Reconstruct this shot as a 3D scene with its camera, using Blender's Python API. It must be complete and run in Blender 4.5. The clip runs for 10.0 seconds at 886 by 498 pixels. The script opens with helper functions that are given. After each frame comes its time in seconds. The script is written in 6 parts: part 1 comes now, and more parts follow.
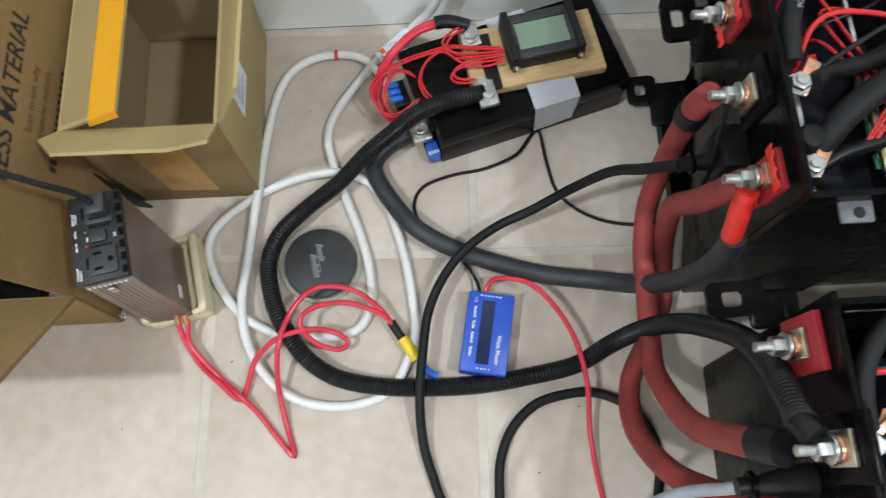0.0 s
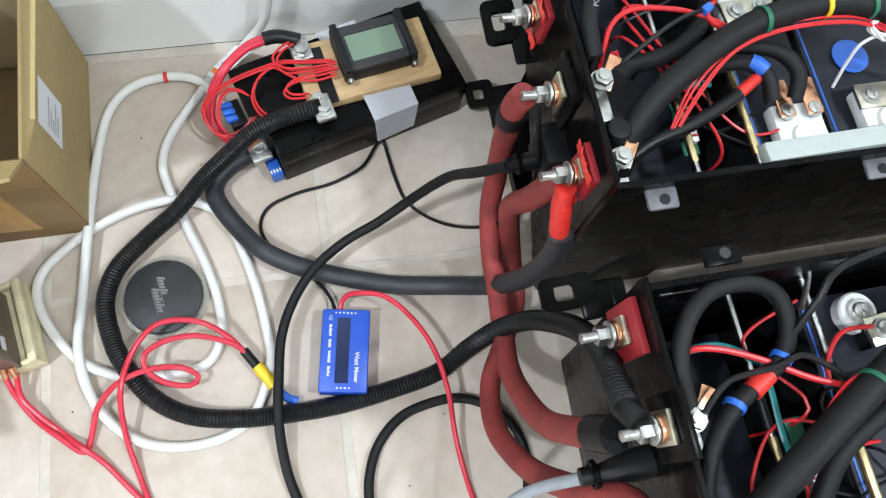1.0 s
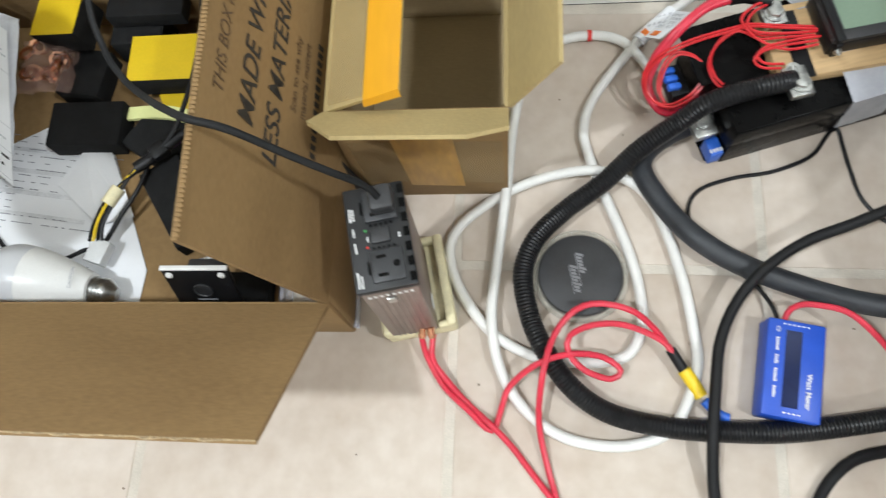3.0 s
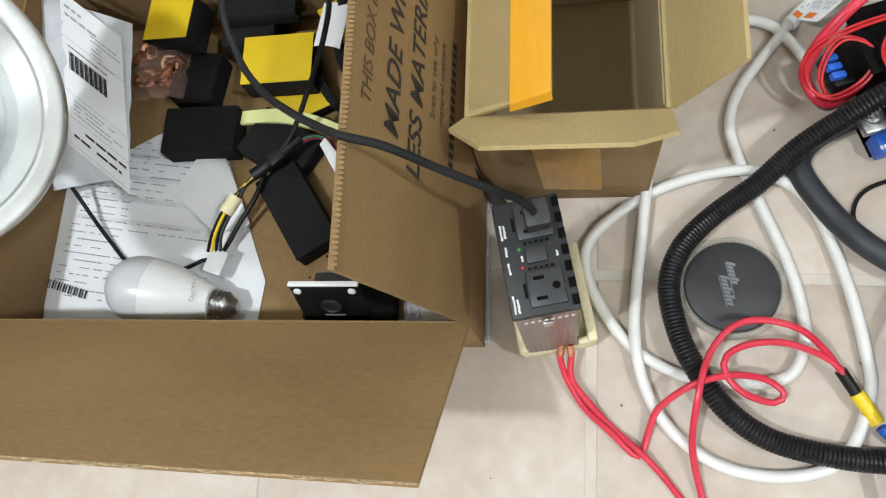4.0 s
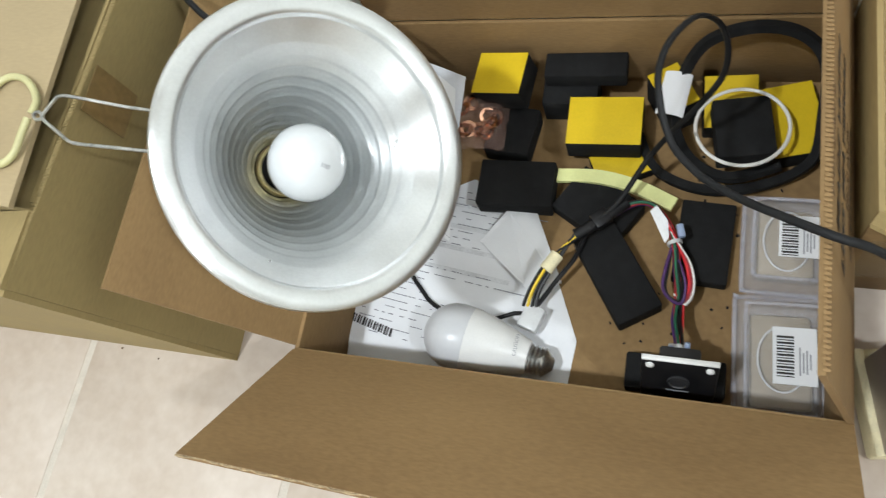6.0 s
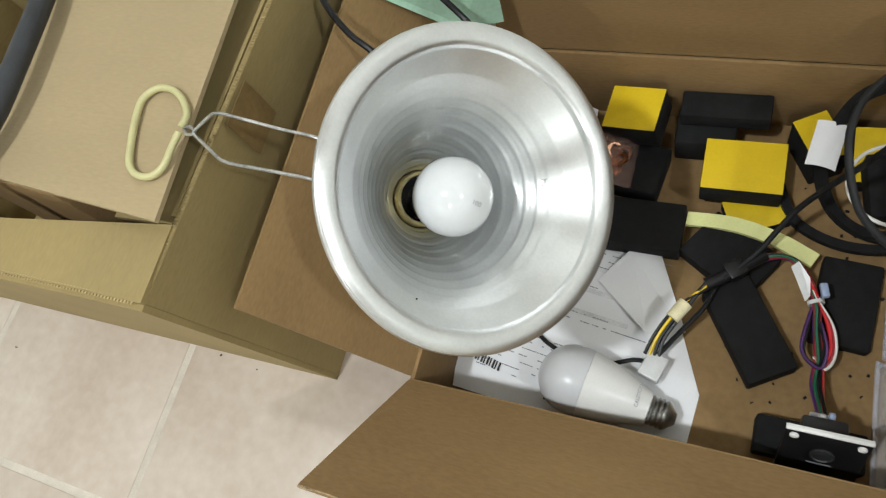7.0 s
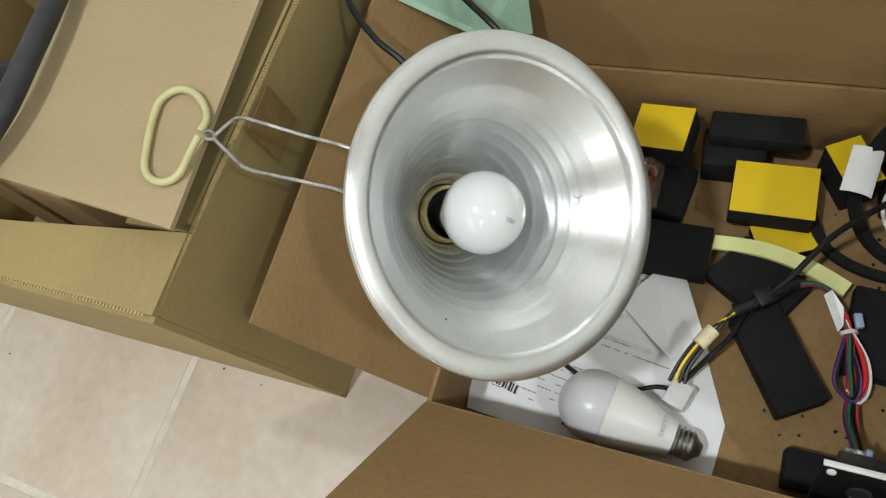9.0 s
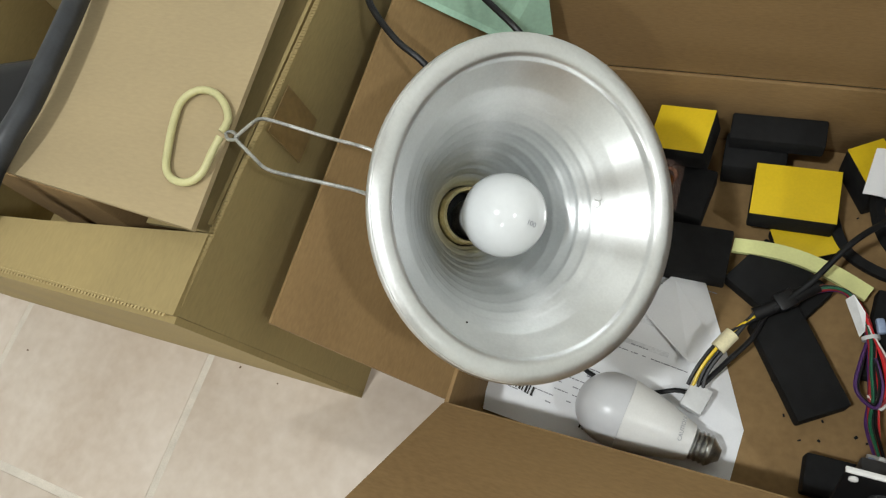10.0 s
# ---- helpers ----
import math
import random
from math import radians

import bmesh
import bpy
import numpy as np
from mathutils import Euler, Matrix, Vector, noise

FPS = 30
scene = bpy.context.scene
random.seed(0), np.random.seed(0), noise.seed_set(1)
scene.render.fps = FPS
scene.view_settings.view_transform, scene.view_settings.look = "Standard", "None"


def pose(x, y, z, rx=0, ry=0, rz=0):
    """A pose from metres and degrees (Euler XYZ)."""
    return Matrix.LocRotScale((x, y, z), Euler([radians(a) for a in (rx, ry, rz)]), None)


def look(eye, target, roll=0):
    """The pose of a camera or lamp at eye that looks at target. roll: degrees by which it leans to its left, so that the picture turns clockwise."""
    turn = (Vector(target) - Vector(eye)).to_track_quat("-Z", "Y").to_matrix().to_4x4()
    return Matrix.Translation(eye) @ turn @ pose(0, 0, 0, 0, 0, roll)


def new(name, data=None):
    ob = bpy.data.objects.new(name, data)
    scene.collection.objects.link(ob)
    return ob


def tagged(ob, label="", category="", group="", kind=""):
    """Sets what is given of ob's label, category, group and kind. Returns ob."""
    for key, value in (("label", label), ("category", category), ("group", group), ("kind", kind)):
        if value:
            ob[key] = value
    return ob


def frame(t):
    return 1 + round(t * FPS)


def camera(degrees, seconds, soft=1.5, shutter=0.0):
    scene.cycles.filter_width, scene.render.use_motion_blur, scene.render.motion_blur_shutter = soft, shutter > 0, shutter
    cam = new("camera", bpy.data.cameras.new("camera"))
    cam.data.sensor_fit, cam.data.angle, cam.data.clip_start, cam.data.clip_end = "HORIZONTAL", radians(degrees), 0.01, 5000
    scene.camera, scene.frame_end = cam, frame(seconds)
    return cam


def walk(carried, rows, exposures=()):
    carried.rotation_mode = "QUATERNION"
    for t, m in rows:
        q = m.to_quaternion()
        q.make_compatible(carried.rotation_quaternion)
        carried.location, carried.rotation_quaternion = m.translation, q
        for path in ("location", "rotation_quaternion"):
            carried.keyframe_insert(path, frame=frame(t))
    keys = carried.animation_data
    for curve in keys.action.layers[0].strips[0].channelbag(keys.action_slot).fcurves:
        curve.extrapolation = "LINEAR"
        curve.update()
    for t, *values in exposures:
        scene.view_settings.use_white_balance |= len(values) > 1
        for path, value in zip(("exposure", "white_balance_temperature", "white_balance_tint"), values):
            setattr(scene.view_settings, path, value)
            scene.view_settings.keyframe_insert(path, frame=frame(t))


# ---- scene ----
cam = camera(63.3, 10.0, soft=1.2, shutter=0.25)
PATH = [
    (0, (-0.012, 0.125, 0.696), (0.013, 0.726, -1.211), -0.6),
    (0.5, (0.029, 0.136, 0.697), (0.2, 0.758, -1.196), 8.9),
    (1, (0.034, 0.125, 0.69), (0.343, 0.72, -1.194), 17.8),
    (1.5, (0.035, 0.127, 0.693), (0.38, 0.731, -1.182), 20.0),
    (2, (-0.002, 0.131, 0.673), (0.219, 0.725, -1.224), 13.1),
    (2.5, (-0.081, 0.134, 0.636), (-0.157, 0.784, -1.254), -8.4),
    (3, (-0.189, 0.165, 0.609), (-0.365, 0.774, -1.288), -15.7),
    (3.2, (-0.22, 0.188, 0.612), (-0.442, 0.739, -1.298), -21.0),
    (4.3, (-0.26, 0.198, 0.58), (-0.647, 0.759, -1.3), -33.9),
    (4.5, (-0.271, 0.194, 0.581), (-0.693, 0.779, -1.285), -34.7),
    (5, (-0.307, 0.203, 0.594), (-0.79, 0.78, -1.259), -38.3),
    (5.5, (-0.373, 0.205, 0.617), (-0.946, 0.799, -1.205), -39.5),
    (6, (-0.443, 0.207, 0.635), (-1.045, 0.806, -1.176), -37.6),
    (6.2, (-0.467, 0.212, 0.641), (-1.087, 0.806, -1.166), -37.3),
    (7.3, (-0.53, 0.222, 0.646), (-1.258, 0.819, -1.118), -37.3),
    (7.5, (-0.538, 0.219, 0.646), (-1.266, 0.828, -1.115), -36.3),
    (8, (-0.541, 0.223, 0.645), (-1.268, 0.819, -1.12), -36.1),
    (8.5, (-0.545, 0.221, 0.642), (-1.245, 0.836, -1.127), -34.6),
    (9, (-0.548, 0.224, 0.634), (-1.242, 0.847, -1.135), -34.1),
    (9.5, (-0.552, 0.227, 0.634), (-1.256, 0.84, -1.135), -34.9),
    (10, (-0.555, 0.225, 0.636), (-1.273, 0.834, -1.128), -35.1),
]
walk(cam, [(t, look(eye, target, roll)) for t, eye, target, roll in PATH],
     [(0.0, -0.12, 6300, 10), (0.7, 0.12, 6200, 10), (1.5, 0.4, 6150, 10), (2.0, 0.33, 6250, 10), (3.0, 0.13, 6500, 10), (4.5, 0.04, 6500, 10), (6.0, 0.08, 6500, 10), (7.5, -0.31, 6850, 10), (10.0, -0.33, 6850, 10)])

# ---- light ----
world = bpy.data.worlds.new("world")
scene.world = world
world.use_nodes = True
world.node_tree.nodes["Background"].inputs[0].default_value = (0.9, 0.95, 1.0, 1)
world.node_tree.nodes["Background"].inputs[1].default_value = 0.05


def ceiling_or_fill_lamp(x, y, z, size, watts, colour):
    data = bpy.data.lights.new("ceiling_or_fill_lamp", "AREA")
    data.shape, data.size, data.energy, data.color = "DISK", size, watts, colour
    ob = new("ceiling_or_fill_lamp", data)
    ob.matrix_world = pose(x, y, z)
    return ob


# two ceiling lamps
ceiling_or_fill_lamp(-1.1, -0.36, 2.35, 0.13, 36, (0.9, 0.97, 1.02))
ceiling_or_fill_lamp(1.1, -0.33, 2.35, 0.13, 28, (0.9, 0.97, 1.02))
# added fill with no known fixture, lifts the baseboard and front faces
ceiling_or_fill_lamp(-0.2, -2.3, 2.35, 0.2, 26, (0.9, 0.97, 1.02))


# ---- materials ----
def mat(name, colour, rough=0.6, metal=0.0, var=0.12, scale=60.0, fine=600.0, bump=0.1, second=None, stretch=(1, 1, 1),
        coat=0.0, alpha=1.0, trans=0.0, rand=0.0, bdist=0.001):
    m = bpy.data.materials.new(name)
    m.use_nodes = True
    nt = m.node_tree
    b = nt.nodes["Principled BSDF"]
    b.inputs["Roughness"].default_value, b.inputs["Metallic"].default_value = rough, metal
    b.inputs["Coat Weight"].default_value, b.inputs["Alpha"].default_value = coat, alpha
    b.inputs["Transmission Weight"].default_value = trans
    tc, mp = nt.nodes.new("ShaderNodeTexCoord"), nt.nodes.new("ShaderNodeMapping")
    mp.inputs["Scale"].default_value = stretch
    nt.links.new(tc.outputs["Object"], mp.inputs["Vector"])
    vec = mp.outputs["Vector"]
    info = nt.nodes.new("ShaderNodeObjectInfo")
    if rand:
        add, mul = nt.nodes.new("ShaderNodeVectorMath"), nt.nodes.new("ShaderNodeMath")
        mul.operation, mul.inputs[1].default_value = "MULTIPLY", 37.0
        nt.links.new(info.outputs["Random"], mul.inputs[0])
        nt.links.new(vec, add.inputs[0]), nt.links.new(mul.outputs[0], add.inputs[1])
        vec = add.outputs[0]
    n1, n2 = nt.nodes.new("ShaderNodeTexNoise"), nt.nodes.new("ShaderNodeTexNoise")
    for n, s, d in ((n1, scale, 4), (n2, fine, 2)):
        n.inputs["Scale"].default_value, n.inputs["Detail"].default_value = s, d
        nt.links.new(vec, n.inputs["Vector"])
    ramp = nt.nodes.new("ShaderNodeValToRGB")
    dark = tuple(c * (1 - 2 * var) for c in colour)
    light = tuple(min(1, c * (1 + var)) for c in colour)
    ramp.color_ramp.elements[0].position, ramp.color_ramp.elements[1].position = 0.32, 0.68
    ramp.color_ramp.elements[0].color, ramp.color_ramp.elements[1].color = (*(second or dark), 1), (*light, 1)
    mix = nt.nodes.new("ShaderNodeMath")
    mix.operation, mix.inputs[1].default_value = "MULTIPLY_ADD", 0.35
    off = nt.nodes.new("ShaderNodeMath")
    off.operation, off.inputs[1].default_value = "MULTIPLY", 0.65
    nt.links.new(n1.outputs["Fac"], off.inputs[0])
    nt.links.new(n2.outputs["Fac"], mix.inputs[0]), nt.links.new(off.outputs[0], mix.inputs[2])
    nt.links.new(mix.outputs[0], ramp.inputs["Fac"])
    nt.links.new(ramp.outputs["Color"], b.inputs["Base Color"])
    rr = nt.nodes.new("ShaderNodeMapRange")
    rr.inputs["To Min"].default_value, rr.inputs["To Max"].default_value = max(0.02, rough * 0.8), min(1, rough * 1.2)
    nt.links.new(n1.outputs["Fac"], rr.inputs["Value"]), nt.links.new(rr.outputs[0], b.inputs["Roughness"])
    if bump:
        bp = nt.nodes.new("ShaderNodeBump")
        bp.inputs["Strength"].default_value, bp.inputs["Distance"].default_value = bump, bdist
        nt.links.new(mix.outputs[0], bp.inputs["Height"]), nt.links.new(bp.outputs["Normal"], b.inputs["Normal"])
    return m


TILE = mat("tile_glaze", (0.572, 0.503, 0.437), 0.55, 0, 0.08, 9, 70, 0.25, second=(0.47, 0.385, 0.31), rand=1)
GROUT = mat("grout", (0.6, 0.545, 0.47), 0.9, 0, 0.1, 40, 700, 0.3)
PAINT = mat("white_paint", (0.85, 0.86, 0.83), 0.45, 0, 0.02, 8, 400, 0.05)
CEIL = mat("ceiling_paint", (0.8, 0.78, 0.74), 0.9, 0, 0.02, 8, 300, 0.1)
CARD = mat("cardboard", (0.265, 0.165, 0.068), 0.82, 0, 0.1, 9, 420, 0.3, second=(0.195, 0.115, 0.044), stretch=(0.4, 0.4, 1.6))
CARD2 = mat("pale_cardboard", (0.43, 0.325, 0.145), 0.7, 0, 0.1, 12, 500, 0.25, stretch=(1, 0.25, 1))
TAN = mat("tan_cardboard", (0.315, 0.235, 0.098), 0.8, 0, 0.09, 10, 500, 0.25, stretch=(1, 0.25, 1))
CARD3 = mat("inner_cardboard", (0.39, 0.3, 0.168), 0.85, 0, 0.07, 12, 500, 0.25, stretch=(0.3, 1, 1))
CARDE = mat("cardboard_edge", (0.42, 0.31, 0.18), 0.95, 0, 0.3, 300, 900, 0.6)
TAPE = mat("orange_tape", (0.78, 0.37, 0.02), 0.3, 0, 0.04, 25, 200, 0.25, stretch=(1, 0.2, 1))
PATCHD = mat("dark_brown_patch", (0.23, 0.15, 0.06), 0.35, 0, 0.15, 25, 200, 0.25)
TAPEB = mat("brown_tape", (0.48, 0.265, 0.065), 0.3, 0, 0.15, 25, 200, 0.25, stretch=(1, 1, 0.3))
CLEAR = mat("clear_tape", (0.75, 0.76, 0.82), 0.14, 0, 0.05, 60, 300, 0.4, alpha=0.45)
CLEARB = mat("clear_brown_tape", (0.5, 0.37, 0.18), 0.2, 0, 0.12, 30, 200, 0.4, alpha=0.25, stretch=(1, 1, 0.2))
BLACKM = mat("black_steel", (0.0042, 0.004, 0.004), 0.27, 0, 0.3, 30, 500, 0.12)
BLACKP = mat("black_plastic", (0.009, 0.009, 0.01), 0.42, 0, 0.2, 60, 900, 0.1)
GREYP = mat("dark_grey_plastic", (0.028, 0.028, 0.03), 0.5, 0, 0.2, 60, 900, 0.1)
FOAM = mat("black_foam", (0.011, 0.0112, 0.0115), 0.95, 0, 0.3, 120, 1500, 0.7)
RUBBER = mat("black_rubber", (0.009, 0.0092, 0.01), 0.58, 0, 0.3, 40, 800, 0.15)
CORR = mat("black_conduit", (0.01, 0.01, 0.011), 0.36, 0, 0.2, 60, 900, 0.05)
WHITEC = mat("white_cable", (0.74, 0.73, 0.7), 0.4, 0, 0.04, 60, 500, 0.05)
REDC = mat("red_wire", (0.64, 0.03, 0.06), 0.35, 0, 0.1, 60, 500, 0.05)
REDW = mat("bright_red_wire", (0.62, 0.024, 0.03), 0.35, 0, 0.1, 60, 500, 0.05)
REDH = mat("dusty_red_sleeve", (0.29, 0.04, 0.037), 0.7, 0, 0.25, 38, 700, 0.5, second=(0.14, 0.022, 0.02))
REDT = mat("red_tape", (0.72, 0.035, 0.025), 0.4, 0, 0.15, 60, 400, 0.4)
REDPL = mat("red_plate", (0.31, 0.017, 0.025), 0.5, 0, 0.15, 60, 400, 0.2)
STEEL = mat("zinc_steel", (0.56, 0.565, 0.55), 0.34, 1, 0.25, 120, 900, 0.1)
BRASS = mat("yellow_zinc", (0.62, 0.52, 0.28), 0.35, 1, 0.2, 120, 900, 0.1)
COPPER = mat("copper", (0.8, 0.42, 0.26), 0.25, 1, 0.2, 120, 900, 0.1)
BLUE = mat("blue_case", (0.015, 0.08, 0.5), 0.42, 0, 0.06, 60, 700, 0.08)
BLUED = mat("dark_blue_window", (0.008, 0.018, 0.075), 0.12, 0, 0.1, 60, 300, 0)
BLUEI = mat("blue_insulation", (0.03, 0.14, 0.62), 0.4, 0, 0.1, 60, 700, 0.05)
GREENW = mat("green_wire", (0.01, 0.12, 0.06), 0.4, 0, 0.1, 60, 700, 0.05)
TEAL = mat("teal_wire", (0.01, 0.19, 0.2), 0.4, 0, 0.1, 60, 700, 0.05)
YELW = mat("yellow_wire", (0.8, 0.55, 0.02), 0.4, 0, 0.1, 60, 700, 0.05)
PURPLE = mat("purple_wire", (0.07, 0.02, 0.12), 0.4, 0, 0.1, 60, 700, 0.05)
ORANGE = mat("orange_plastic", (0.85, 0.2, 0.02), 0.45, 0, 0.1, 60, 700, 0.05)
WHITEP = mat("white_plastic", (0.78, 0.78, 0.76), 0.35, 0, 0.03, 60, 700, 0.04)
NYLON = mat("translucent_nylon", (0.75, 0.76, 0.76), 0.3, 0, 0.05, 90, 500, 0.05, alpha=0.75)
PAPER = mat("paper", (0.8, 0.81, 0.83), 0.8, 0, 0.02, 25, 600, 0.1)
MAILER = mat("grey_mailer", (0.62, 0.64, 0.68), 0.35, 0, 0.06, 30, 300, 0.3)
INK = mat("ink", (0.025, 0.022, 0.02), 0.7, 0, 0.1, 60, 500, 0)
INKG = mat("grey_ink", (0.36, 0.37, 0.4), 0.7, 0, 0.1, 60, 500, 0)
INKB = mat("brown_ink", (0.12, 0.07, 0.035), 0.8, 0, 0.1, 60, 500, 0)
WHITEI = mat("white_ink", (0.75, 0.75, 0.75), 0.6, 0, 0.02, 60, 500, 0)
YELLOW = mat("yellow_liner", (0.72, 0.5, 0.01), 0.5, 0, 0.05, 30, 500, 0.12)
PALEY = mat("pale_yellow_strip", (0.72, 0.74, 0.33), 0.5, 0, 0.05, 30, 500, 0.1)
STYRO = mat("yellowed_foam", (0.72, 0.65, 0.42), 0.8, 0, 0.1, 60, 700, 0.4)
HOOKM = mat("cream_plastic", (0.52, 0.49, 0.25), 0.4, 0, 0.06, 60, 500, 0.05)
WOOD = mat("pine_wood", (0.6, 0.4, 0.2), 0.6, 0, 0.18, 30, 300, 0.2, stretch=(0.12, 1, 1))
ALU = mat("spun_aluminium", (0.71, 0.725, 0.725), 0.33, 1, 0.05, 40, 500, 0.03)
INVM = mat("bronze_anodised", (0.3, 0.25, 0.23), 0.42, 0.8, 0.12, 40, 600, 0.1)
LCD = mat("lcd_glass", (0.19, 0.27, 0.19), 0.12, 0, 0.04, 20, 400, 0)
BULBW = mat("frosted_glass", (0.68, 0.7, 0.71), 0.16, 0, 0.02, 20, 300, 0)
DIFF = mat("bulb_diffuser", (0.62, 0.63, 0.65), 0.3, 0, 0.02, 20, 300, 0)
HOSE = mat("slate_hose", (0.026, 0.029, 0.034), 0.5, 0, 0.2, 60, 500, 0.15)
BATT = mat("battery_lid", (0.016, 0.0175, 0.027), 0.5, 0, 0.15, 60, 700, 0.1)
GREENB = mat("pale_green_bag", (0.35, 0.55, 0.42), 0.4, 0, 0.1, 30, 300, 0.3)
PINK = mat("pink_bag", (0.72, 0.46, 0.38), 0.07, 0, 0.2, 60, 300, 0.6, alpha=0.22)
CLAM = mat("clear_plastic", (0.78, 0.77, 0.79), 0.06, 0, 0.05, 60, 300, 0.5, alpha=0.2)
CLAMR = mat("clear_plastic_rim", (0.72, 0.72, 0.8), 0.06, 0, 0.1, 90, 300, 0.5, alpha=0.28)
PUCKC = mat("clear_acrylic", (0.6, 0.58, 0.5), 0.12, 0, 0.05, 60, 300, 0, alpha=0.3)
ZINC = mat("pale_zinc", (0.6, 0.57, 0.47), 0.34, 1, 0.15, 120, 900, 0.1)
GREYT = mat("grey_primer", (0.13, 0.13, 0.14), 0.45, 0, 0.2, 60, 500, 0.2)
BAR = mat("dull_white_plastic", (0.5, 0.54, 0.51), 0.45, 0, 0.04, 60, 500, 0.05)
PALEB = mat("pale_blue_crimp", (0.3, 0.38, 0.55), 0.4, 0, 0.1, 60, 500, 0.05)
b_, t_ = ALU.node_tree.nodes["Principled BSDF"], ALU.node_tree.nodes.new("ShaderNodeTangent")
t_.direction_type, t_.axis = "RADIAL", "Z"
b_.inputs["Anisotropic"].default_value, b_.inputs["Anisotropic Rotation"].default_value = 0.6, 0.25
ALU.node_tree.links.new(t_.outputs[0], b_.inputs["Tangent"])
for m_ in (BLACKM, BLACKP, RUBBER, FOAM, CORR, BATT):
    m_.node_tree.nodes["Principled BSDF"].inputs["Specular IOR Level"].default_value = 0.27
BLACKM.node_tree.nodes["Principled BSDF"].inputs["Specular IOR Level"].default_value = 0.08
LEDG = mat("green_led", (0.03, 0.3, 0.06), 0.3, 0, 0, 60, 300, 0)
LEDR = mat("red_led", (0.6, 0.03, 0.02), 0.3, 0, 0, 60, 300, 0)


# ---- building helpers ----
def part(name, bm, material, parent, label="", smooth=True):
    me = bpy.data.meshes.new(name)
    bm.to_mesh(me)
    bm.free()
    if smooth:
        me.shade_smooth()
        me.set_sharp_from_angle(angle=radians(38))
    me.materials.append(material)
    ob = new(name, me)
    if parent:
        ob.parent = parent
    if label:
        ob["label"] = label
    return ob


def thing(name, m, label, category, group="", kind=""):
    ob = new(name)
    ob.empty_display_size = 0.02
    ob.matrix_world = m
    return tagged(ob, label, category, group, kind)


def box(sx, sy, sz, m=None, bev=0.0015, bm=None, seg=2):
    """A block centred on x and y that stands on z = 0 of m."""
    bm = bm or bmesh.new()
    g = bmesh.ops.create_cube(bm, size=1, matrix=(m or Matrix()) @ Matrix.Translation((0, 0, sz / 2)) @ Matrix.Diagonal((sx, sy, sz, 1)))
    if bev:
        es = list({e for v in g["verts"] for e in v.link_edges})
        bmesh.ops.bevel(bm, geom=es, offset=bev, segments=seg, affect="EDGES", profile=0.5)
    return bm


def cyl(r, h, m=None, seg=24, bev=0.0, bm=None, r2=None):
    bm = bm or bmesh.new()
    g = bmesh.ops.create_cone(bm, cap_ends=True, segments=seg, radius1=r, radius2=r if r2 is None else r2, depth=h, matrix=(m or Matrix()) @ Matrix.Translation((0, 0, h / 2)))
    if bev:
        vs = set(g["verts"])
        es = [e for e in {e for v in vs for e in v.link_edges} if len(e.link_faces) == 2 and any(len(f.verts) > 4 for f in e.link_faces)]
        bmesh.ops.bevel(bm, geom=es, offset=bev, segments=2, affect="EDGES", profile=0.5)
    return bm


def lathe(profile, m=None, seg=48, bm=None):
    """Turns (radius, height) pairs round z."""
    bm = bm or bmesh.new()
    m = m or Matrix()
    rings = []
    for r, h in profile:
        if r < 1e-6:
            rings.append([bm.verts.new(m @ Vector((0, 0, h)))])
        else:
            rings.append([bm.verts.new(m @ Vector((r * math.cos(a), r * math.sin(a), h))) for a in (2 * math.pi * k / seg for k in range(seg))])
    for a, b in zip(rings, rings[1:]):
        for k in range(seg):
            j = (k + 1) % seg
            vs = [a[k % len(a)], a[j % len(a)], b[j % len(b)], b[k % len(b)]]
            vs = list(dict.fromkeys(vs))
            if len(vs) > 2:
                bm.faces.new(vs)
    bmesh.ops.recalc_face_normals(bm, faces=bm.faces)
    return bm


def spline(points, step=0.006, closed=False):
    """Even steps along a smooth curve through the points."""
    p = [Vector(q) for q in points]
    n = len(p)
    out = []
    for i in range(n if closed else n - 1):
        a, b, c, d = ((p[(i + k) % n] for k in (-1, 0, 1, 2)) if closed else (p[max(i - 1, 0)], p[i], p[i + 1], p[min(i + 2, n - 1)]))
        k = max(2, int((c - b).length / step + 0.5))
        for j in range(k):
            t = j / k
            out.append(0.5 * (2 * b + (c - a) * t + (2 * a - 5 * b + 4 * c - d) * t * t + (3 * b - a - 3 * c + d) * t ** 3))
    if not closed:
        out.append(p[-1])
    return out


def sweep(pts, r, seg=10, closed=False, ribs=0.0, bm=None, flat=1.0, turn=0.0):
    bm = bm or bmesh.new()
    n = len(pts)
    up = Vector((0, 0, 1))
    rings = []
    side = None
    for i, p in enumerate(pts):
        t = (pts[(i + 1) % n] - pts[i - 1]) if closed or 0 < i < n - 1 else (pts[min(i + 1, n - 1)] - pts[max(i - 1, 0)])
        t.normalize()
        if side is None:
            side = t.cross(up)
            if side.length < 0.05:
                side = t.cross(Vector((1, 0, 0)))
        side = (side - t * side.dot(t)).normalized()
        nor = side.cross(t)
        rr = r * (1 + (ribs if i % 2 else -ribs))
        rings.append([bm.verts.new(p + side * rr * math.cos(a) + nor * rr * flat * math.sin(a)) for a in (2 * math.pi * k / seg + turn for k in range(seg))])
    for i in range(n if closed else n - 1):
        a, b = rings[i], rings[(i + 1) % n]
        for k in range(seg):
            bm.faces.new((a[k], a[(k + 1) % seg], b[(k + 1) % seg], b[k]))
    if not closed:
        bm.faces.new(rings[0][::-1])
        bm.faces.new(rings[-1])
    return bm


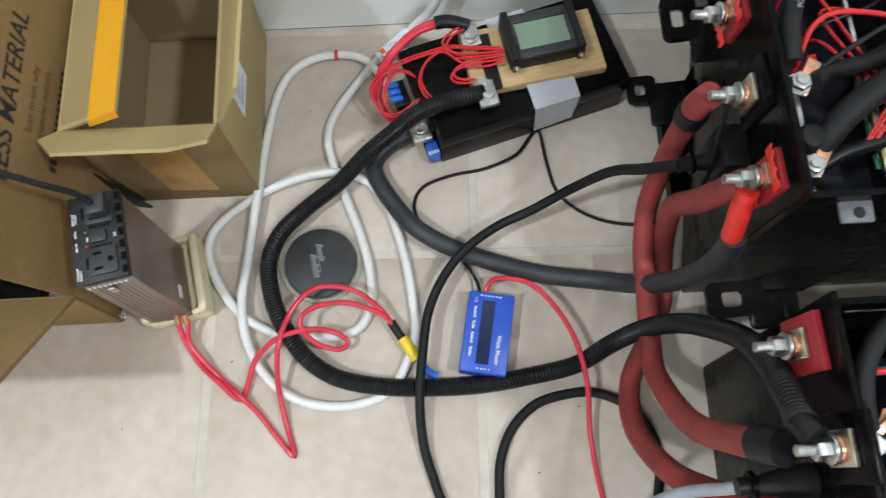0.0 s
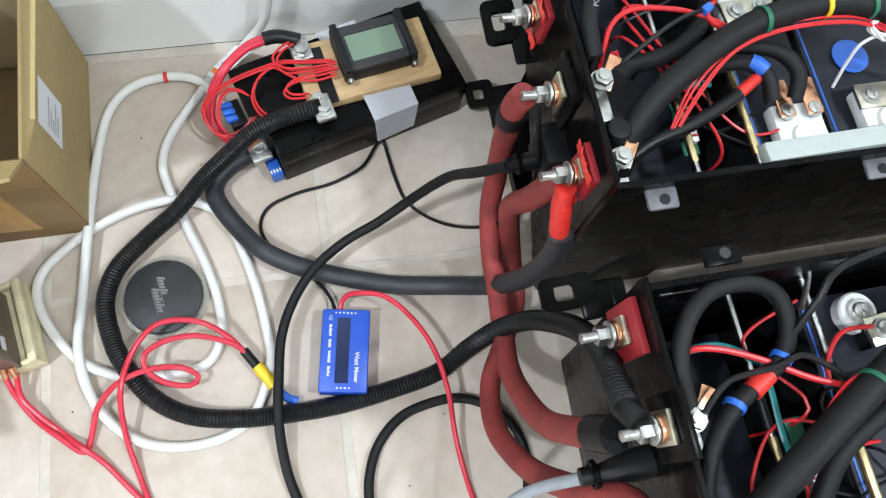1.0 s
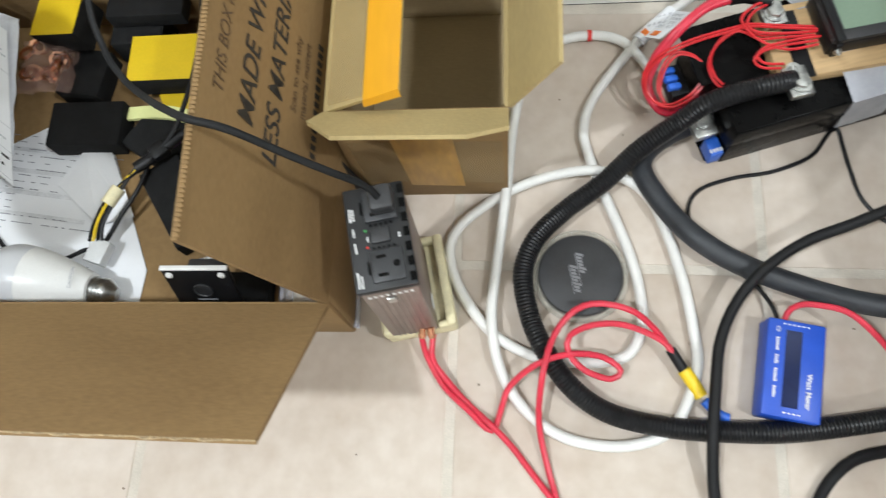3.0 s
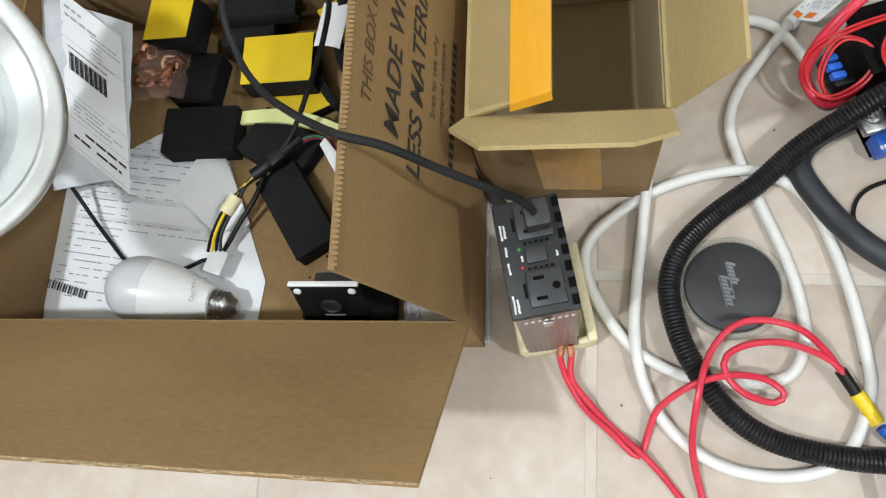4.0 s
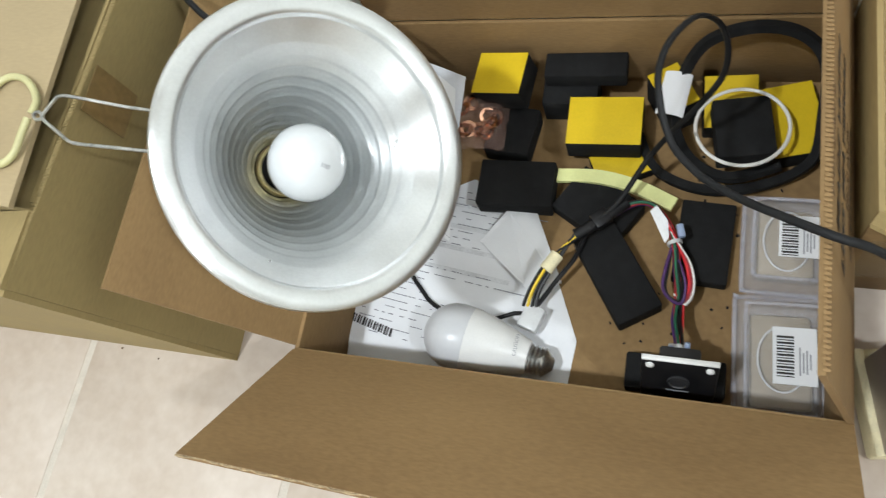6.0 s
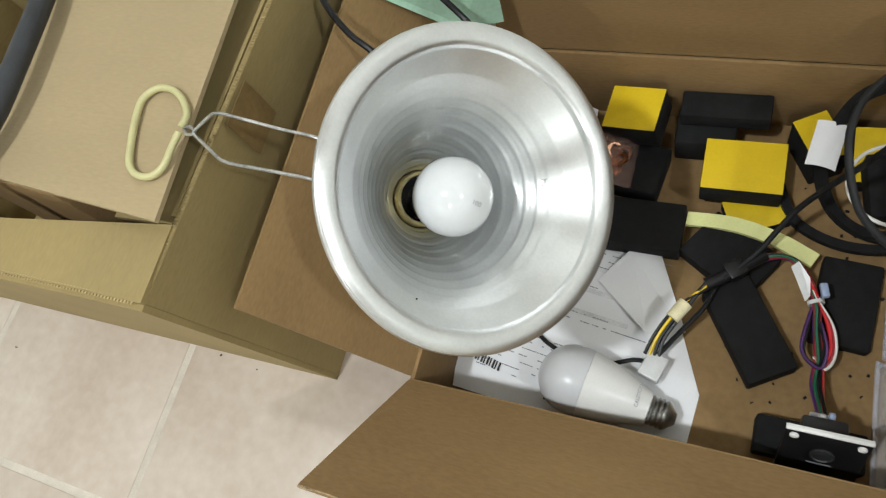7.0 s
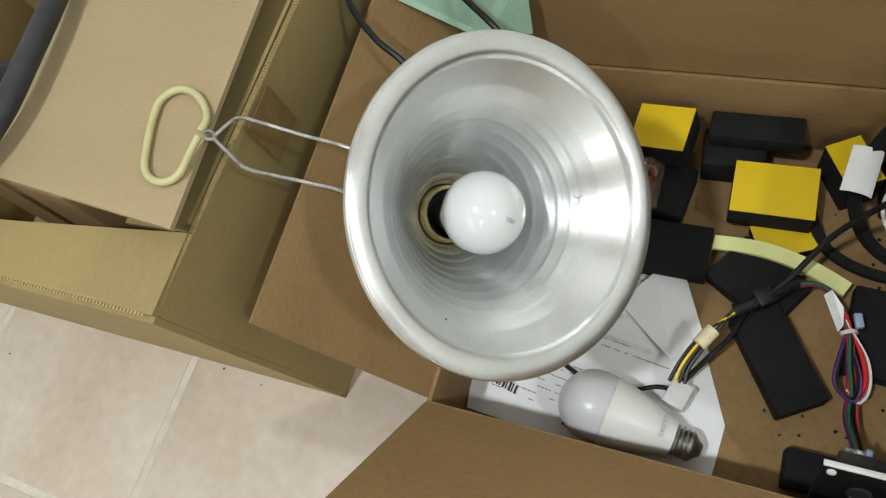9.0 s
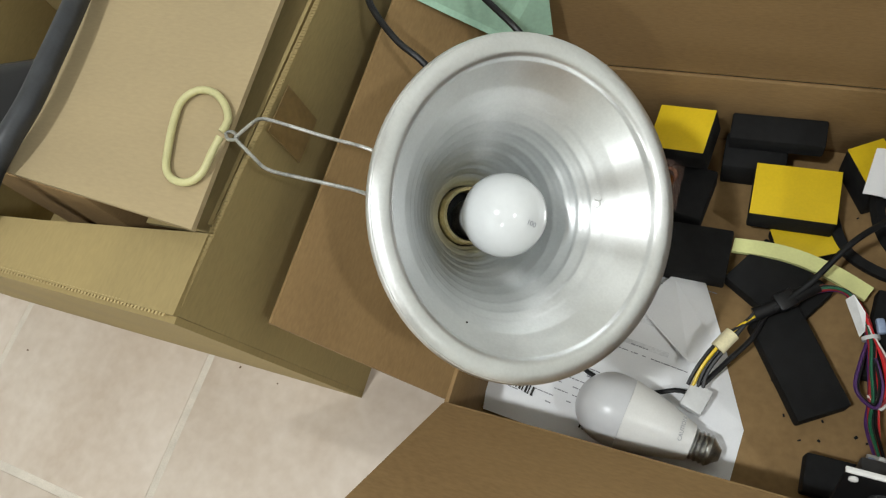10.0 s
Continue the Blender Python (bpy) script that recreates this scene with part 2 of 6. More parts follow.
def cable(name, points, r, material, label, category="cable", parent=None, step=0.006, seg=10, ribs=0.0, closed=False, flat=1.0, group="", turn=0.0):
    ob = part(name, sweep(spline(points, step, closed), r, seg, closed, ribs, flat=flat, turn=turn), material, parent, "" if not parent else label)
    return ob if parent else tagged(ob, label, category, group)


def plate(corners, thick, bm=None, bev=0.0):
    """A flat sheet: its top face has these corners, in turn; it is thick metres deep below them."""
    bm = bm or bmesh.new()
    c = [Vector(q) for q in corners]
    nor = (c[1] - c[0]).cross(c[2] - c[0]).normalized()
    a = [bm.verts.new(q) for q in c]
    b = [bm.verts.new(q - nor * thick) for q in c]
    fs = [bm.faces.new(a), bm.faces.new(b[::-1])]
    n = len(c)
    for k in range(n):
        fs.append(bm.faces.new((a[k], b[k], b[(k + 1) % n], a[(k + 1) % n])))
    if bev:
        bmesh.ops.bevel(bm, geom=list({e for f in fs for e in f.edges}), offset=bev, segments=1, affect="EDGES")
    return bm


def text(string, size, m, material, parent, name="lettering", bold=0.0, shear=0.0):
    cu = bpy.data.curves.new(name, "FONT")
    cu.body, cu.size, cu.extrude, cu.offset, cu.shear = string, size, 0.0001, bold, shear
    tmp = bpy.data.objects.new(name, cu)
    scene.collection.objects.link(tmp)
    me = bpy.data.meshes.new_from_object(tmp.evaluated_get(bpy.context.evaluated_depsgraph_get()))
    bpy.data.objects.remove(tmp)
    me.materials.clear()
    me.materials.append(material)
    ob = new(name, me)
    ob.parent = parent
    ob.matrix_local = m
    return ob


def bars(rows, m, material, parent, name="print"):
    """Short lines of print: (x, y, length, height) on the plane of m."""
    bm = bmesh.new()
    for x, y, w, h in rows:
        bm.faces.new([bm.verts.new(m @ Vector(q)) for q in ((x, y, 0), (x + w, y, 0), (x + w, y + h, 0), (x, y + h, 0))])
    return part(name, bm, material, parent, smooth=False)


def dashes(seed, x0, y0, wide, rows, pitch, high, fill=0.8):
    """Rows of short dashes that stand for small print."""
    rng, out = random.Random(seed), []
    for k in range(rows):
        x, end = x0, x0 + wide * rng.choice((0.35, 0.6, 0.8, 1.0, 1.0))
        while x < end:
            w = rng.uniform(1.5, 6) * high
            if rng.random() < fill:
                out.append((x, y0 - k * pitch, w, high))
            x += w + high * 0.9
    return out


def axes(o, x, y):
    """The matrix with origin o, x along the first and z square to both directions."""
    x = Vector(x).normalized()
    z = x.cross(Vector(y)).normalized()
    y = z.cross(x)
    return Matrix(((x.x, y.x, z.x, o[0]), (x.y, y.y, z.y, o[1]), (x.z, y.z, z.z, o[2]), (0, 0, 0, 1)))


def stud(m, parent, length=0.032, r=0.004, name="bolt"):
    """A threaded stud with its nut and washer along z of m."""
    bm = lathe([(0.0001, 0)] + [(r * (1 if k % 2 else 0.93), length * k / 40) for k in range(40)] + [(r * 0.7, length), (0.00001, length)], m, 14)
    ob = part(name, bm, STEEL, parent)
    part("nut", cyl(r * 1.9, 0.008, m @ pose(0, 0, 0.003), 6, 0.0006), STEEL, ob)
    part("washer", cyl(r * 2.6, 0.002, m @ pose(0, 0, 0.0008), 24, 0.0004), STEEL, ob)
    return ob


def screw(m, parent, r=0.005, name="screw"):
    bm = cyl(r, 0.003, m, 18, 0.0008)
    cyl(r * 1.5, 0.0012, m @ pose(0, 0, -0.0004), 20, 0, bm)
    for a in (0, 90):
        box(r * 1.3, r * 0.25, 0.0006, m @ pose(0, 0, 0.0029, 0, 0, a), 0, bm)
    return part(name, bm, STEEL, parent)


# ---- the room ----
WALL_Y = 0.613
floor = part("floor", box(4.8, 3.6, 0.1, pose(-0.4, WALL_Y - 1.8, -0.1012), 0), GROUT, None)
tagged(floor, "cream ceramic tile floor with pale grout joints", "floor", kind="structure")
wall_north = part("wall_north", box(4.8, 0.12, 2.5, pose(-0.4, WALL_Y + 0.078, 0), 0), PAINT, None)
tagged(wall_north, "white painted wall", "wall", kind="structure")
# unseen walls and ceiling, added to close the room and bounce the lamp light
for nm, m, s in (("unseen_wall_south", pose(-0.4, WALL_Y - 3.66, 0), (4.8, 0.12)), ("unseen_wall_west", pose(-2.86, WALL_Y - 1.8, 0), (0.12, 3.6)), ("unseen_wall_east", pose(2.06, WALL_Y - 1.8, 0), (0.12, 3.6))):
    tagged(part(nm, box(s[0], s[1], 2.5, m, 0), PAINT, None), "white painted wall", "wall", kind="structure")
tagged(part("ceiling", box(4.8, 3.6, 0.1, pose(-0.4, WALL_Y - 1.8, 2.5), 0), CEIL, None), "unseen white ceiling added to bounce light", "ceiling", kind="structure")
bm = bmesh.new()
prof = [(0, 0), (0, 0.08), (0.003, 0.088), (0.004, 0.1), (0.009, 0.108), (0.018, 0.112), (0.018, 0)]
ends = [[bm.verts.new((x, WALL_Y + y, z)) for y, z in prof] for x in (-2.79, 1.99)]
for k in range(len(prof)):
    j = (k + 1) % len(prof)
    bm.faces.new((ends[0][k], ends[0][j], ends[1][j], ends[1][k]))
bmesh.ops.recalc_face_normals(bm, faces=bm.faces)
tagged(part("baseboard", bm, PAINT, None, smooth=False), "white painted baseboard with a moulded top", "baseboard", kind="structure")


# ---- battery cases ----
def battery_case(y0, y1, mats_label, lean, foot=0.0):
    x0, x1, h, w = 0.215, 0.86, 0.306, 0.004
    e = thing("battery_case", pose(x0, (y0 + y1) / 2, 0), mats_label, "battery case", "battery cases")
    L, D = x1 - x0, y1 - y0
    part("bottom", plate([(lean[0] + 0.004, -D / 2 + foot, w), (L, -D / 2 + foot, w), (L, D / 2, w), (lean[1] + 0.004, D / 2, w)], w), BLACKM, e, smooth=False)
    part("side_wall", box(w, D, h - w, pose(L - w / 2, 0, w), 0.0012), BLACKM, e)
    for nm, y, k, f in (("front_wall", -D / 2, lean[0], foot), ("back_wall", D / 2 - w, lean[1], 0)):
        part(nm, plate([(k + 0.001, y + f, 0.001), (L - w, y + f, 0.001), (L - w, y, h - 0.0005), (-0.0065, y, h - 0.0005)], -w), BLACKM, e, smooth=False)
    o, i = (-0.0075, -0.0075), lean
    part("side_wall", plate([(o[0], -D / 2, h), (o[1], D / 2, h), (i[1], D / 2, 0), (i[0], -D / 2 + foot, 0)], w, None, 0.0008), BLACKM, e)
    return e


def side_tab(e, y, z, turn=0):
    """A small folded lug with a round hole, on a long wall."""
    m = e.matrix_world.inverted() @ pose(y[0], y[1], z, 0, 0, turn)
    t = part("lug_tab", box(0.021, 0.016, 0.003, m @ pose(0, -0.008, 0, 6, 0, 0), 0.002), GREYT, e, "grey steel lug tab with a hole")
    part("hole", cyl(0.0036, 0.0006, m @ pose(0.001, -0.010, 0.0026, 6, 0, 0), 16), BLACKP, t)


def ear(e, x, y, z, length, wide, arm, drop, reach):
    """A black mounting ear with an oblong hole on a bent arm from the short wall."""
    m = e.matrix_world.inverted() @ pose(x, y, z, 4, -8, 0)
    bm = bmesh.new()
    t, n = 0.006, 24
    a, b, r = length / 2, wide / 2, min(length, wide) * 0.24

    def outline(hx, hy, rr):
        pts = []
        for k in range(n):
            q = 2 * math.pi * k / n
            sx_, sy_ = (1 if math.cos(q) >= 0 else -1), (1 if math.sin(q) >= 0 else -1)
            pts.append((sx_ * (hx - rr) + rr * math.cos(q), sy_ * (hy - rr) + rr * math.sin(q)))
        return pts
    lay = []
    for zz in (0, -t):
        lay.append(([bm.verts.new(m @ Vector((*q, zz))) for q in outline(a, b, r)], [bm.verts.new(m @ Vector((q[0] - a * 0.1, q[1], zz))) for q in outline(a * 0.36, b * 0.46, r * 0.5)]))
    (o0, i0), (o1, i1) = lay
    for k in range(n):
        j = (k + 1) % n
        for q in ((o0[k], o0[j], i0[j], i0[k]), (o1[j], o1[k], i1[k], i1[j]), (o0[j], o0[k], o1[k], o1[j]), (i0[k], i0[j], i1[j], i1[k])):
            bm.faces.new(q)
    bmesh.ops.recalc_face_normals(bm, faces=bm.faces)
    ob = part("mounting_ear", bm, BLACKM, e, "black steel mounting ear with an oblong hole")
    part("arm", box(arm + a * 0.6, wide * 0.6 + reach, t, m @ pose(a * 0.7 + arm / 2, -wide * 0.1 - reach / 2, -t - 0.0005), 0.003), BLACKM, ob)
    part("web", box(0.006, wide * 0.8, drop, m @ pose(a + arm - 0.008, -wide * 0.3, -drop), 0.001), BLACKM, ob)
    return ob


def wall_terminal(e, y, z, plate_mat, label, stud_len=0.021, big=0.0165):
    """A stud through an insulating plate on the short wall, with its lug bracket."""
    m = e.matrix_world.inverted() @ pose(0.2075, y, z, 0, 3, 0)
    p = part("terminal_plate", box(0.005, big * 2.1, big * 2.3, m @ pose(-0.0025, 0, -big * 1.1, 0, 0, 0), 0.001), plate_mat, e, label)
    part("terminal_bracket", box(0.0035, big * 1.1, big * 1.35, m @ pose(-0.0072, 0, -big * 0.7), 0.0008), ZINC, p, "yellow zinc terminal strip")
    part("lug", cyl(0.0082, 0.003, m @ pose(-0.0092, 0, 0, 0, -90, 0), 24, 0.0006), COPPER, p, "copper lug ring")
    stud(m @ pose(-0.0122, 0, 0, 0, -90, 0), p, stud_len, 0.0033)
    return p


case_a = battery_case(0.272, 0.58, "open black steel battery case full of heavy cables, by the wall", (0.016, 0.072), 0.018)
case_b = battery_case(-0.1, 0.212, "open black steel battery case of heavy cables beside another", (0.016, 0.026))
for e, ys in ((case_a, ((0.241, 0.2715), (0.394, 0.2715), (0.55, 0.2715))), (case_b, ())):
    for x, y in ys:
        side_tab(e, (x, y), 0.291)
for x in (0.262, 0.42, 0.575):
    m = case_b.matrix_world.inverted() @ pose(x, 0.2125, 0.3)
    t = part("lug_tab", box(0.024, 0.012, 0.003, m @ pose(0, 0.006, 0), 0.001), BLACKM, case_b, "black steel lug tab with a hole")
    part("hole", cyl(0.0035, 0.0006, m @ pose(0.002, 0.007, 0.003), 16), GREYP, t)
ear(case_a, 0.207, 0.488, 0.17, 0.03, 0.042, 0.03, 0.02, 0.026)
lower = ear(case_a, 0.214, 0.501, 0.026, 0.03, 0.03, 0.036, 0.018, 0.03)
part("foot_plate", plate([tuple(case_a.matrix_world.inverted() @ Vector(q)) for q in ((0.231, 0.375, 0.018), (0.292, 0.375, 0.018), (0.292, 0.548, 0.018), (0.28, 0.537, 0.018), (0.251, 0.495, 0.018), (0.231, 0.482, 0.018))], 0.015), BLACKM, lower)
ear(case_b, 0.19, 0.229, 0.222, 0.038, 0.024, 0.022, 0.05, 0.012)
wall_terminal(case_a, 0.42, 0.268, REDPL, "torn red insulating plate", big=0.0135)
wall_terminal(case_a, 0.355, 0.272, BLACKM, "black insulating plate", big=0.018)
wall_terminal(case_a, 0.296, 0.27, REDPL, "torn red insulating plate", big=0.0135)
wall_terminal(case_b, 0.188, 0.27, REDPL, "red insulating plate")
wall_terminal(case_b, 0.128, 0.297, BLACKM, "black insulating plate", big=0.018)
# ragged edges of the red tape on the plates
for e, y, z in ((case_a, 0.42, 0.268), (case_a, 0.296, 0.27)):
    m = e.matrix_world.inverted() @ pose(0.2005, y, z)
    rng = random.Random(int(y * 1000))
    for sg, base, tip in ((1, 0.01, 0.018), (-1, -0.013, -0.017)):
        edge = [(-0.0008 - 0.001 * rng.random(), -0.0145 + 0.0018 * k, tip + sg * 0.004 * rng.random()) for k in range(17)]
        ring = [(0, 0.0148, base), (0, -0.0145, base)]
        pts = [tuple(m @ Vector(v)) for v in ring + edge]
        part("torn_tape", plate(pts, 0.0006), REDT, e, "torn strip of red tape", smooth=False)
part("socket_block", box(0.024, 0.034, 0.04, case_a.matrix_world.inverted() @ pose(0.212, 0.343, 0.182), 0.002), BLACKP, case_a, "black plastic socket block")


def battery(x, y, z, sx, sy, name="battery"):
    e = thing(name, pose(x, y, 0.004), "black sealed battery with a blue trimmed lid inside a steel case", "battery", "batteries in the cases")
    h = z - 0.004
    part("body", box(sx, sy, h - 0.006, None, 0.003), BLACKP, e)
    part("lid", box(sx - 0.001, sy - 0.001, 0.005, pose(0, 0, h - 0.006), 0.0015), BATT, e)
    if z > 0.21:
        part("trim", box(0.0014, sy - 0.01, 0.0008, pose(-sx / 2 + 0.004, 0, h - 0.0012), 0), BLUEI, e, "blue edge line")
    return e


def block_terminal(e, x, y, z, lugs, label, turn=0, base=WHITEP):
    m = e.matrix_world.inverted() @ pose(x, y, z, 0, 0, turn)
    b = part("terminal_block", box(0.04, 0.032, 0.012, m, 0.003), base, e, label)
    part("dome", lathe([(0.012, 0.0), (0.012, 0.008), (0.010, 0.013), (0.005, 0.0145), (0, 0.0148)], m @ pose(0, -0.013, 0.002), 24), base, b)
    if not lugs:
        part("strap", box(0.044, 0.02, 0.003, m @ pose(0, 0.008, 0.0122), 0.0008), ZINC, b)
    for k in (-1, 1):
        screw(m @ pose(0.011 * k, 0.008, 0.0155), b, 0.005)
        if lugs:
            part("lug", box(0.013, 0.03, 0.002, m @ pose(0.011 * k, 0.018, 0.0153), 0.0006), COPPER, b, "copper cable lug")


b1 = battery(0.385, 0.42, 0.235, 0.06, 0.26)
battery(0.318, 0.42, 0.15, 0.066, 0.28)
b2 = battery(0.465, 0.42, 0.235, 0.09, 0.26)
battery(0.31, 0.06, 0.14, 0.05, 0.27)
b4 = battery(0.41, 0.06, 0.24, 0.14, 0.27)
b5 = battery(0.6, 0.06, 0.24, 0.22, 0.27)
battery(0.62, 0.42, 0.235, 0.2, 0.26)
block_terminal(b1, 0.386, 0.322, 0.237, True, "white terminal block with two copper lugs")
block_terminal(b2, 0.458, 0.327, 0.237, False, "white terminal block with a zinc strap")
block_terminal(b1, 0.375, 0.428, 0.237, False, "white terminal block with a zinc strap", 185)
rt = part("round_terminal", lathe([(0.0, 0.011), (0.005, 0.011), (0.006, 0.0095), (0.0128, 0.0095), (0.014, 0.008), (0.014, 0)], b4.matrix_world.inverted() @ pose(0.376, 0.178, 0.2405), 36), WHITEP, b4, "white round terminal")
part("strap", box(0.046, 0.02, 0.004, b4.matrix_world.inverted() @ pose(0.396, 0.165, 0.252, 0, 0, 6), 0.0008), ZINC, rt, "pale zinc strap")
for k in (-1, 1):
    screw(b4.matrix_world.inverted() @ pose(0.394 + 0.0105 * k, 0.165 + 0.001 * k, 0.2565), rt, 0.0048)
screw(b4.matrix_world.inverted() @ pose(0.376, 0.178, 0.2516), rt, 0.006)
part("spacer", box(0.046, 0.02, 0.0118, b4.matrix_world.inverted() @ pose(0.396, 0.165, 0.2402, 0, 0, 6), 0.0008), BLACKP, rt)
part("jumper", box(0.05, 0.026, 0.006, b2.matrix_world.inverted() @ pose(0.432, 0.432, 0.25), 0.001), ORANGE, b2, "orange plastic jumper cover")
part("sticker", cyl(0.015, 0.0008, b2.matrix_world.inverted() @ pose(0.458, 0.378, 0.236), 32), BLUEI, b2, "round blue sticker")
tray = tagged(part("white_tray", box(0.19, 0.016, 0.011, pose(0.437, 0.298, 0.252, 0, 0, 1), 0.003), BAR, None), "white plastic bar along the wall of the battery case", "plastic bar")


def threaded_rod(x, y0, y1, z, name="tie_rod"):
    e = thing(name, pose(x, y0, z), "zinc plated tie rod with black sleeve lying across the batteries", "tie rod", "tie rods")
    n = y1 - y0
    part("rod", cyl(0.002, n, pose(0, 0, 0, -90, 0, 0), 12), STEEL, e)
    part("sleeve", cyl(0.0031, n * 0.42, pose(0, n * 0.12, 0, -90, 0, 0), 14, 0.0006), BRASS, e)
    part("sleeve", cyl(0.0034, n * 0.16, pose(0, n * 0.56, 0, -90, 0, 0), 14, 0.0006), BLACKP, e)
    part("nut", cyl(0.0048, 0.005, pose(0, n * 0.03, 0, -90, 0, 0), 6, 0.0005), STEEL, e)


for x, y0, y1, z in ((0.294, 0.279, 0.45, 0.252), (0.342, 0.279, 0.45, 0.252), (0.289, 0.0, 0.206, 0.248), (0.336, 0.0, 0.206, 0.26)):
    threaded_rod(x, y0, y1, z)
cable("bent_rod", [(0.225, 0.205, 0.285), (0.285, 0.2055, 0.285), (0.32, 0.206, 0.285), (0.326, 0.204, 0.284), (0.327, 0.195, 0.275), (0.327, 0.185, 0.262)], 0.0018, STEEL, "bent bright steel rod along the case wall", "steel rod", step=0.004, seg=8)

# heavy cables in the cases
HEAVY = "heavy black rubber power cable in a battery case"
c = cable("power_cable", [(0.238, 0.302, 0.25), (0.242, 0.316, 0.27), (0.257, 0.333, 0.28), (0.283, 0.35, 0.288), (0.316, 0.368, 0.292), (0.352, 0.381, 0.296), (0.394, 0.387, 0.297), (0.429, 0.383, 0.297), (0.47, 0.37, 0.29), (0.53, 0.35, 0.27)], 0.0092, RUBBER, HEAVY, group="power cables", seg=14)
for (x, y, z, mt, lb) in ((0.348, 0.380, 0.2955, GREENW, "green zip tie"), (0.396, 0.387, 0.297, YELW, "yellow zip tie"), (0.43, 0.383, 0.297, GREENW, "green zip tie")):
    part("zip_tie", lathe([(0.0094, -0.0018), (0.0104, -0.0018), (0.0104, 0.0018), (0.0094, 0.0018), (0.0094, -0.0018)], pose(x, y, z, 0, 90, 8), 24), mt, c, lb)
cable("power_cable", [(0.236, 0.352, 0.288), (0.252, 0.365, 0.28), (0.279, 0.372, 0.275), (0.308, 0.388, 0.268), (0.33, 0.41, 0.262), (0.345, 0.44, 0.258)], 0.0062, RUBBER, HEAVY, group="power cables", seg=12)
pw = cable("power_cable", [(0.24, 0.47, 0.3), (0.232, 0.417, 0.3), (0.223, 0.39, 0.3), (0.2225, 0.366, 0.294)], 0.0064, RUBBER, HEAVY, group="power cables", seg=12)
cable("power_cable", [(0.378, 0.335, 0.262), (0.38, 0.35, 0.272), (0.368, 0.367, 0.275), (0.345, 0.377, 0.27), (0.325, 0.382, 0.262)], 0.0058, RUBBER, HEAVY, group="power cables", seg=12)
j = cable("power_cable", [(0.36, 0.335, 0.262), (0.357, 0.352, 0.27), (0.342, 0.364, 0.27), (0.322, 0.366, 0.262), (0.3, 0.36, 0.25)], 0.0058, RUBBER, HEAVY, group="power cables", seg=12)
text("POWER C", 0.0046, pose(0.2292, 0.396, 0.3067, 0, -8, 76), INKG, pw)
part("tape_wrap", sweep(spline([(0.355, 0.3545, 0.2716), (0.351, 0.359, 0.2725), (0.3465, 0.3625, 0.272)], 0.004), 0.006, 12), BLUEI, j, "blue tape wrap")
s = cable("sleeved_wire", [(0.243, 0.305, 0.262), (0.26, 0.313, 0.265), (0.285, 0.32, 0.266), (0.315, 0.332, 0.266), (0.333, 0.341, 0.266)], 0.005, CORR, "black braided sleeve wire bundle", "cable", step=0.003, ribs=0.06)
part("end_cap", sweep(spline([(0.331, 0.34, 0.266), (0.341, 0.346, 0.2665), (0.351, 0.352, 0.267)], 0.004), 0.0044, 12), REDT, s, "red heat-shrink end")
for k in range(5):
    d = 0.0014 * (k - 2) + 0.0007 * math.sin(k * 2.3)
    cable("sense_wire", [(0.276 + d, 0.318, 0.268), (0.292 + d, 0.34 - d, 0.287), (0.322, 0.362 - d, 0.293), (0.357, 0.374 - d * 1.4, 0.295), (0.399, 0.376 - d * 1.4, 0.296), (0.434, 0.372 - d * 1.4, 0.292), (0.47, 0.355 - d, 0.282), (0.5, 0.34, 0.26)], 0.0009, REDW, "thin red sense wire along a heavy cable", group="sense wires", seg=6)
cable("red_lead", [(0.236, 0.366, 0.262), (0.2365, 0.378, 0.28), (0.247, 0.397, 0.284), (0.265, 0.407, 0.284), (0.295, 0.404, 0.284), (0.319, 0.396, 0.282), (0.336, 0.386, 0.279)], 0.0019, REDW, "thin red lead in a battery case", group="thin leads", seg=8)
cable("red_lead", [(0.242, 0.37, 0.26), (0.246, 0.38, 0.275), (0.25, 0.378, 0.272), (0.249, 0.368, 0.265)], 0.0016, REDW, "thin red lead in a battery case", group="thin leads", seg=8)
cable("black_lead", [(0.238, 0.36, 0.285), (0.26, 0.374, 0.287), (0.29, 0.39, 0.29), (0.318, 0.402, 0.285), (0.335, 0.42, 0.275), (0.345, 0.45, 0.27)], 0.0018, BLACKP, "thin black lead in a battery case", group="thin leads", seg=8)
t = cable("red_lead", [(0.345, 0.426, 0.262), (0.33, 0.41, 0.28), (0.322, 0.403, 0.284), (0.318, 0.394, 0.284), (0.327, 0.388, 0.28), (0.34, 0.386, 0.276)], 0.0018, REDW, "thin red lead tied with a blue clip", group="thin leads", seg=8)
part("clip", box(0.008, 0.006, 0.008, pose(0.318, 0.4, 0.281, 0, 0, 30), 0.001), BLUEI, t, "blue plastic clip")
part("crimp", box(0.012, 0.006, 0.005, pose(0.35, 0.428, 0.258, 0, 0, 10), 0.0015), BLUEI, t, "blue crimp connector")
wl = []
for k in range(44):
    q = 2 * math.pi * k / 11
    wl.append((0.446 + (0.0125 + 0.0022 * math.sin(k * 1.7)) * math.cos(q), 0.3665 + (0.0085 + 0.0018 * math.cos(k * 2.1)) * math.sin(q), 0.29 + 0.0022 * math.sin(k * 0.9)))
cable("white_lead", [(0.421, 0.346, 0.25), (0.424, 0.356, 0.27), (0.43, 0.362, 0.284)] + wl + [(0.47, 0.355, 0.28), (0.49, 0.35, 0.26)], 0.0013, WHITEC, "coiled thin white lead tied to a heavy cable", group="thin leads", seg=6, step=0.004)
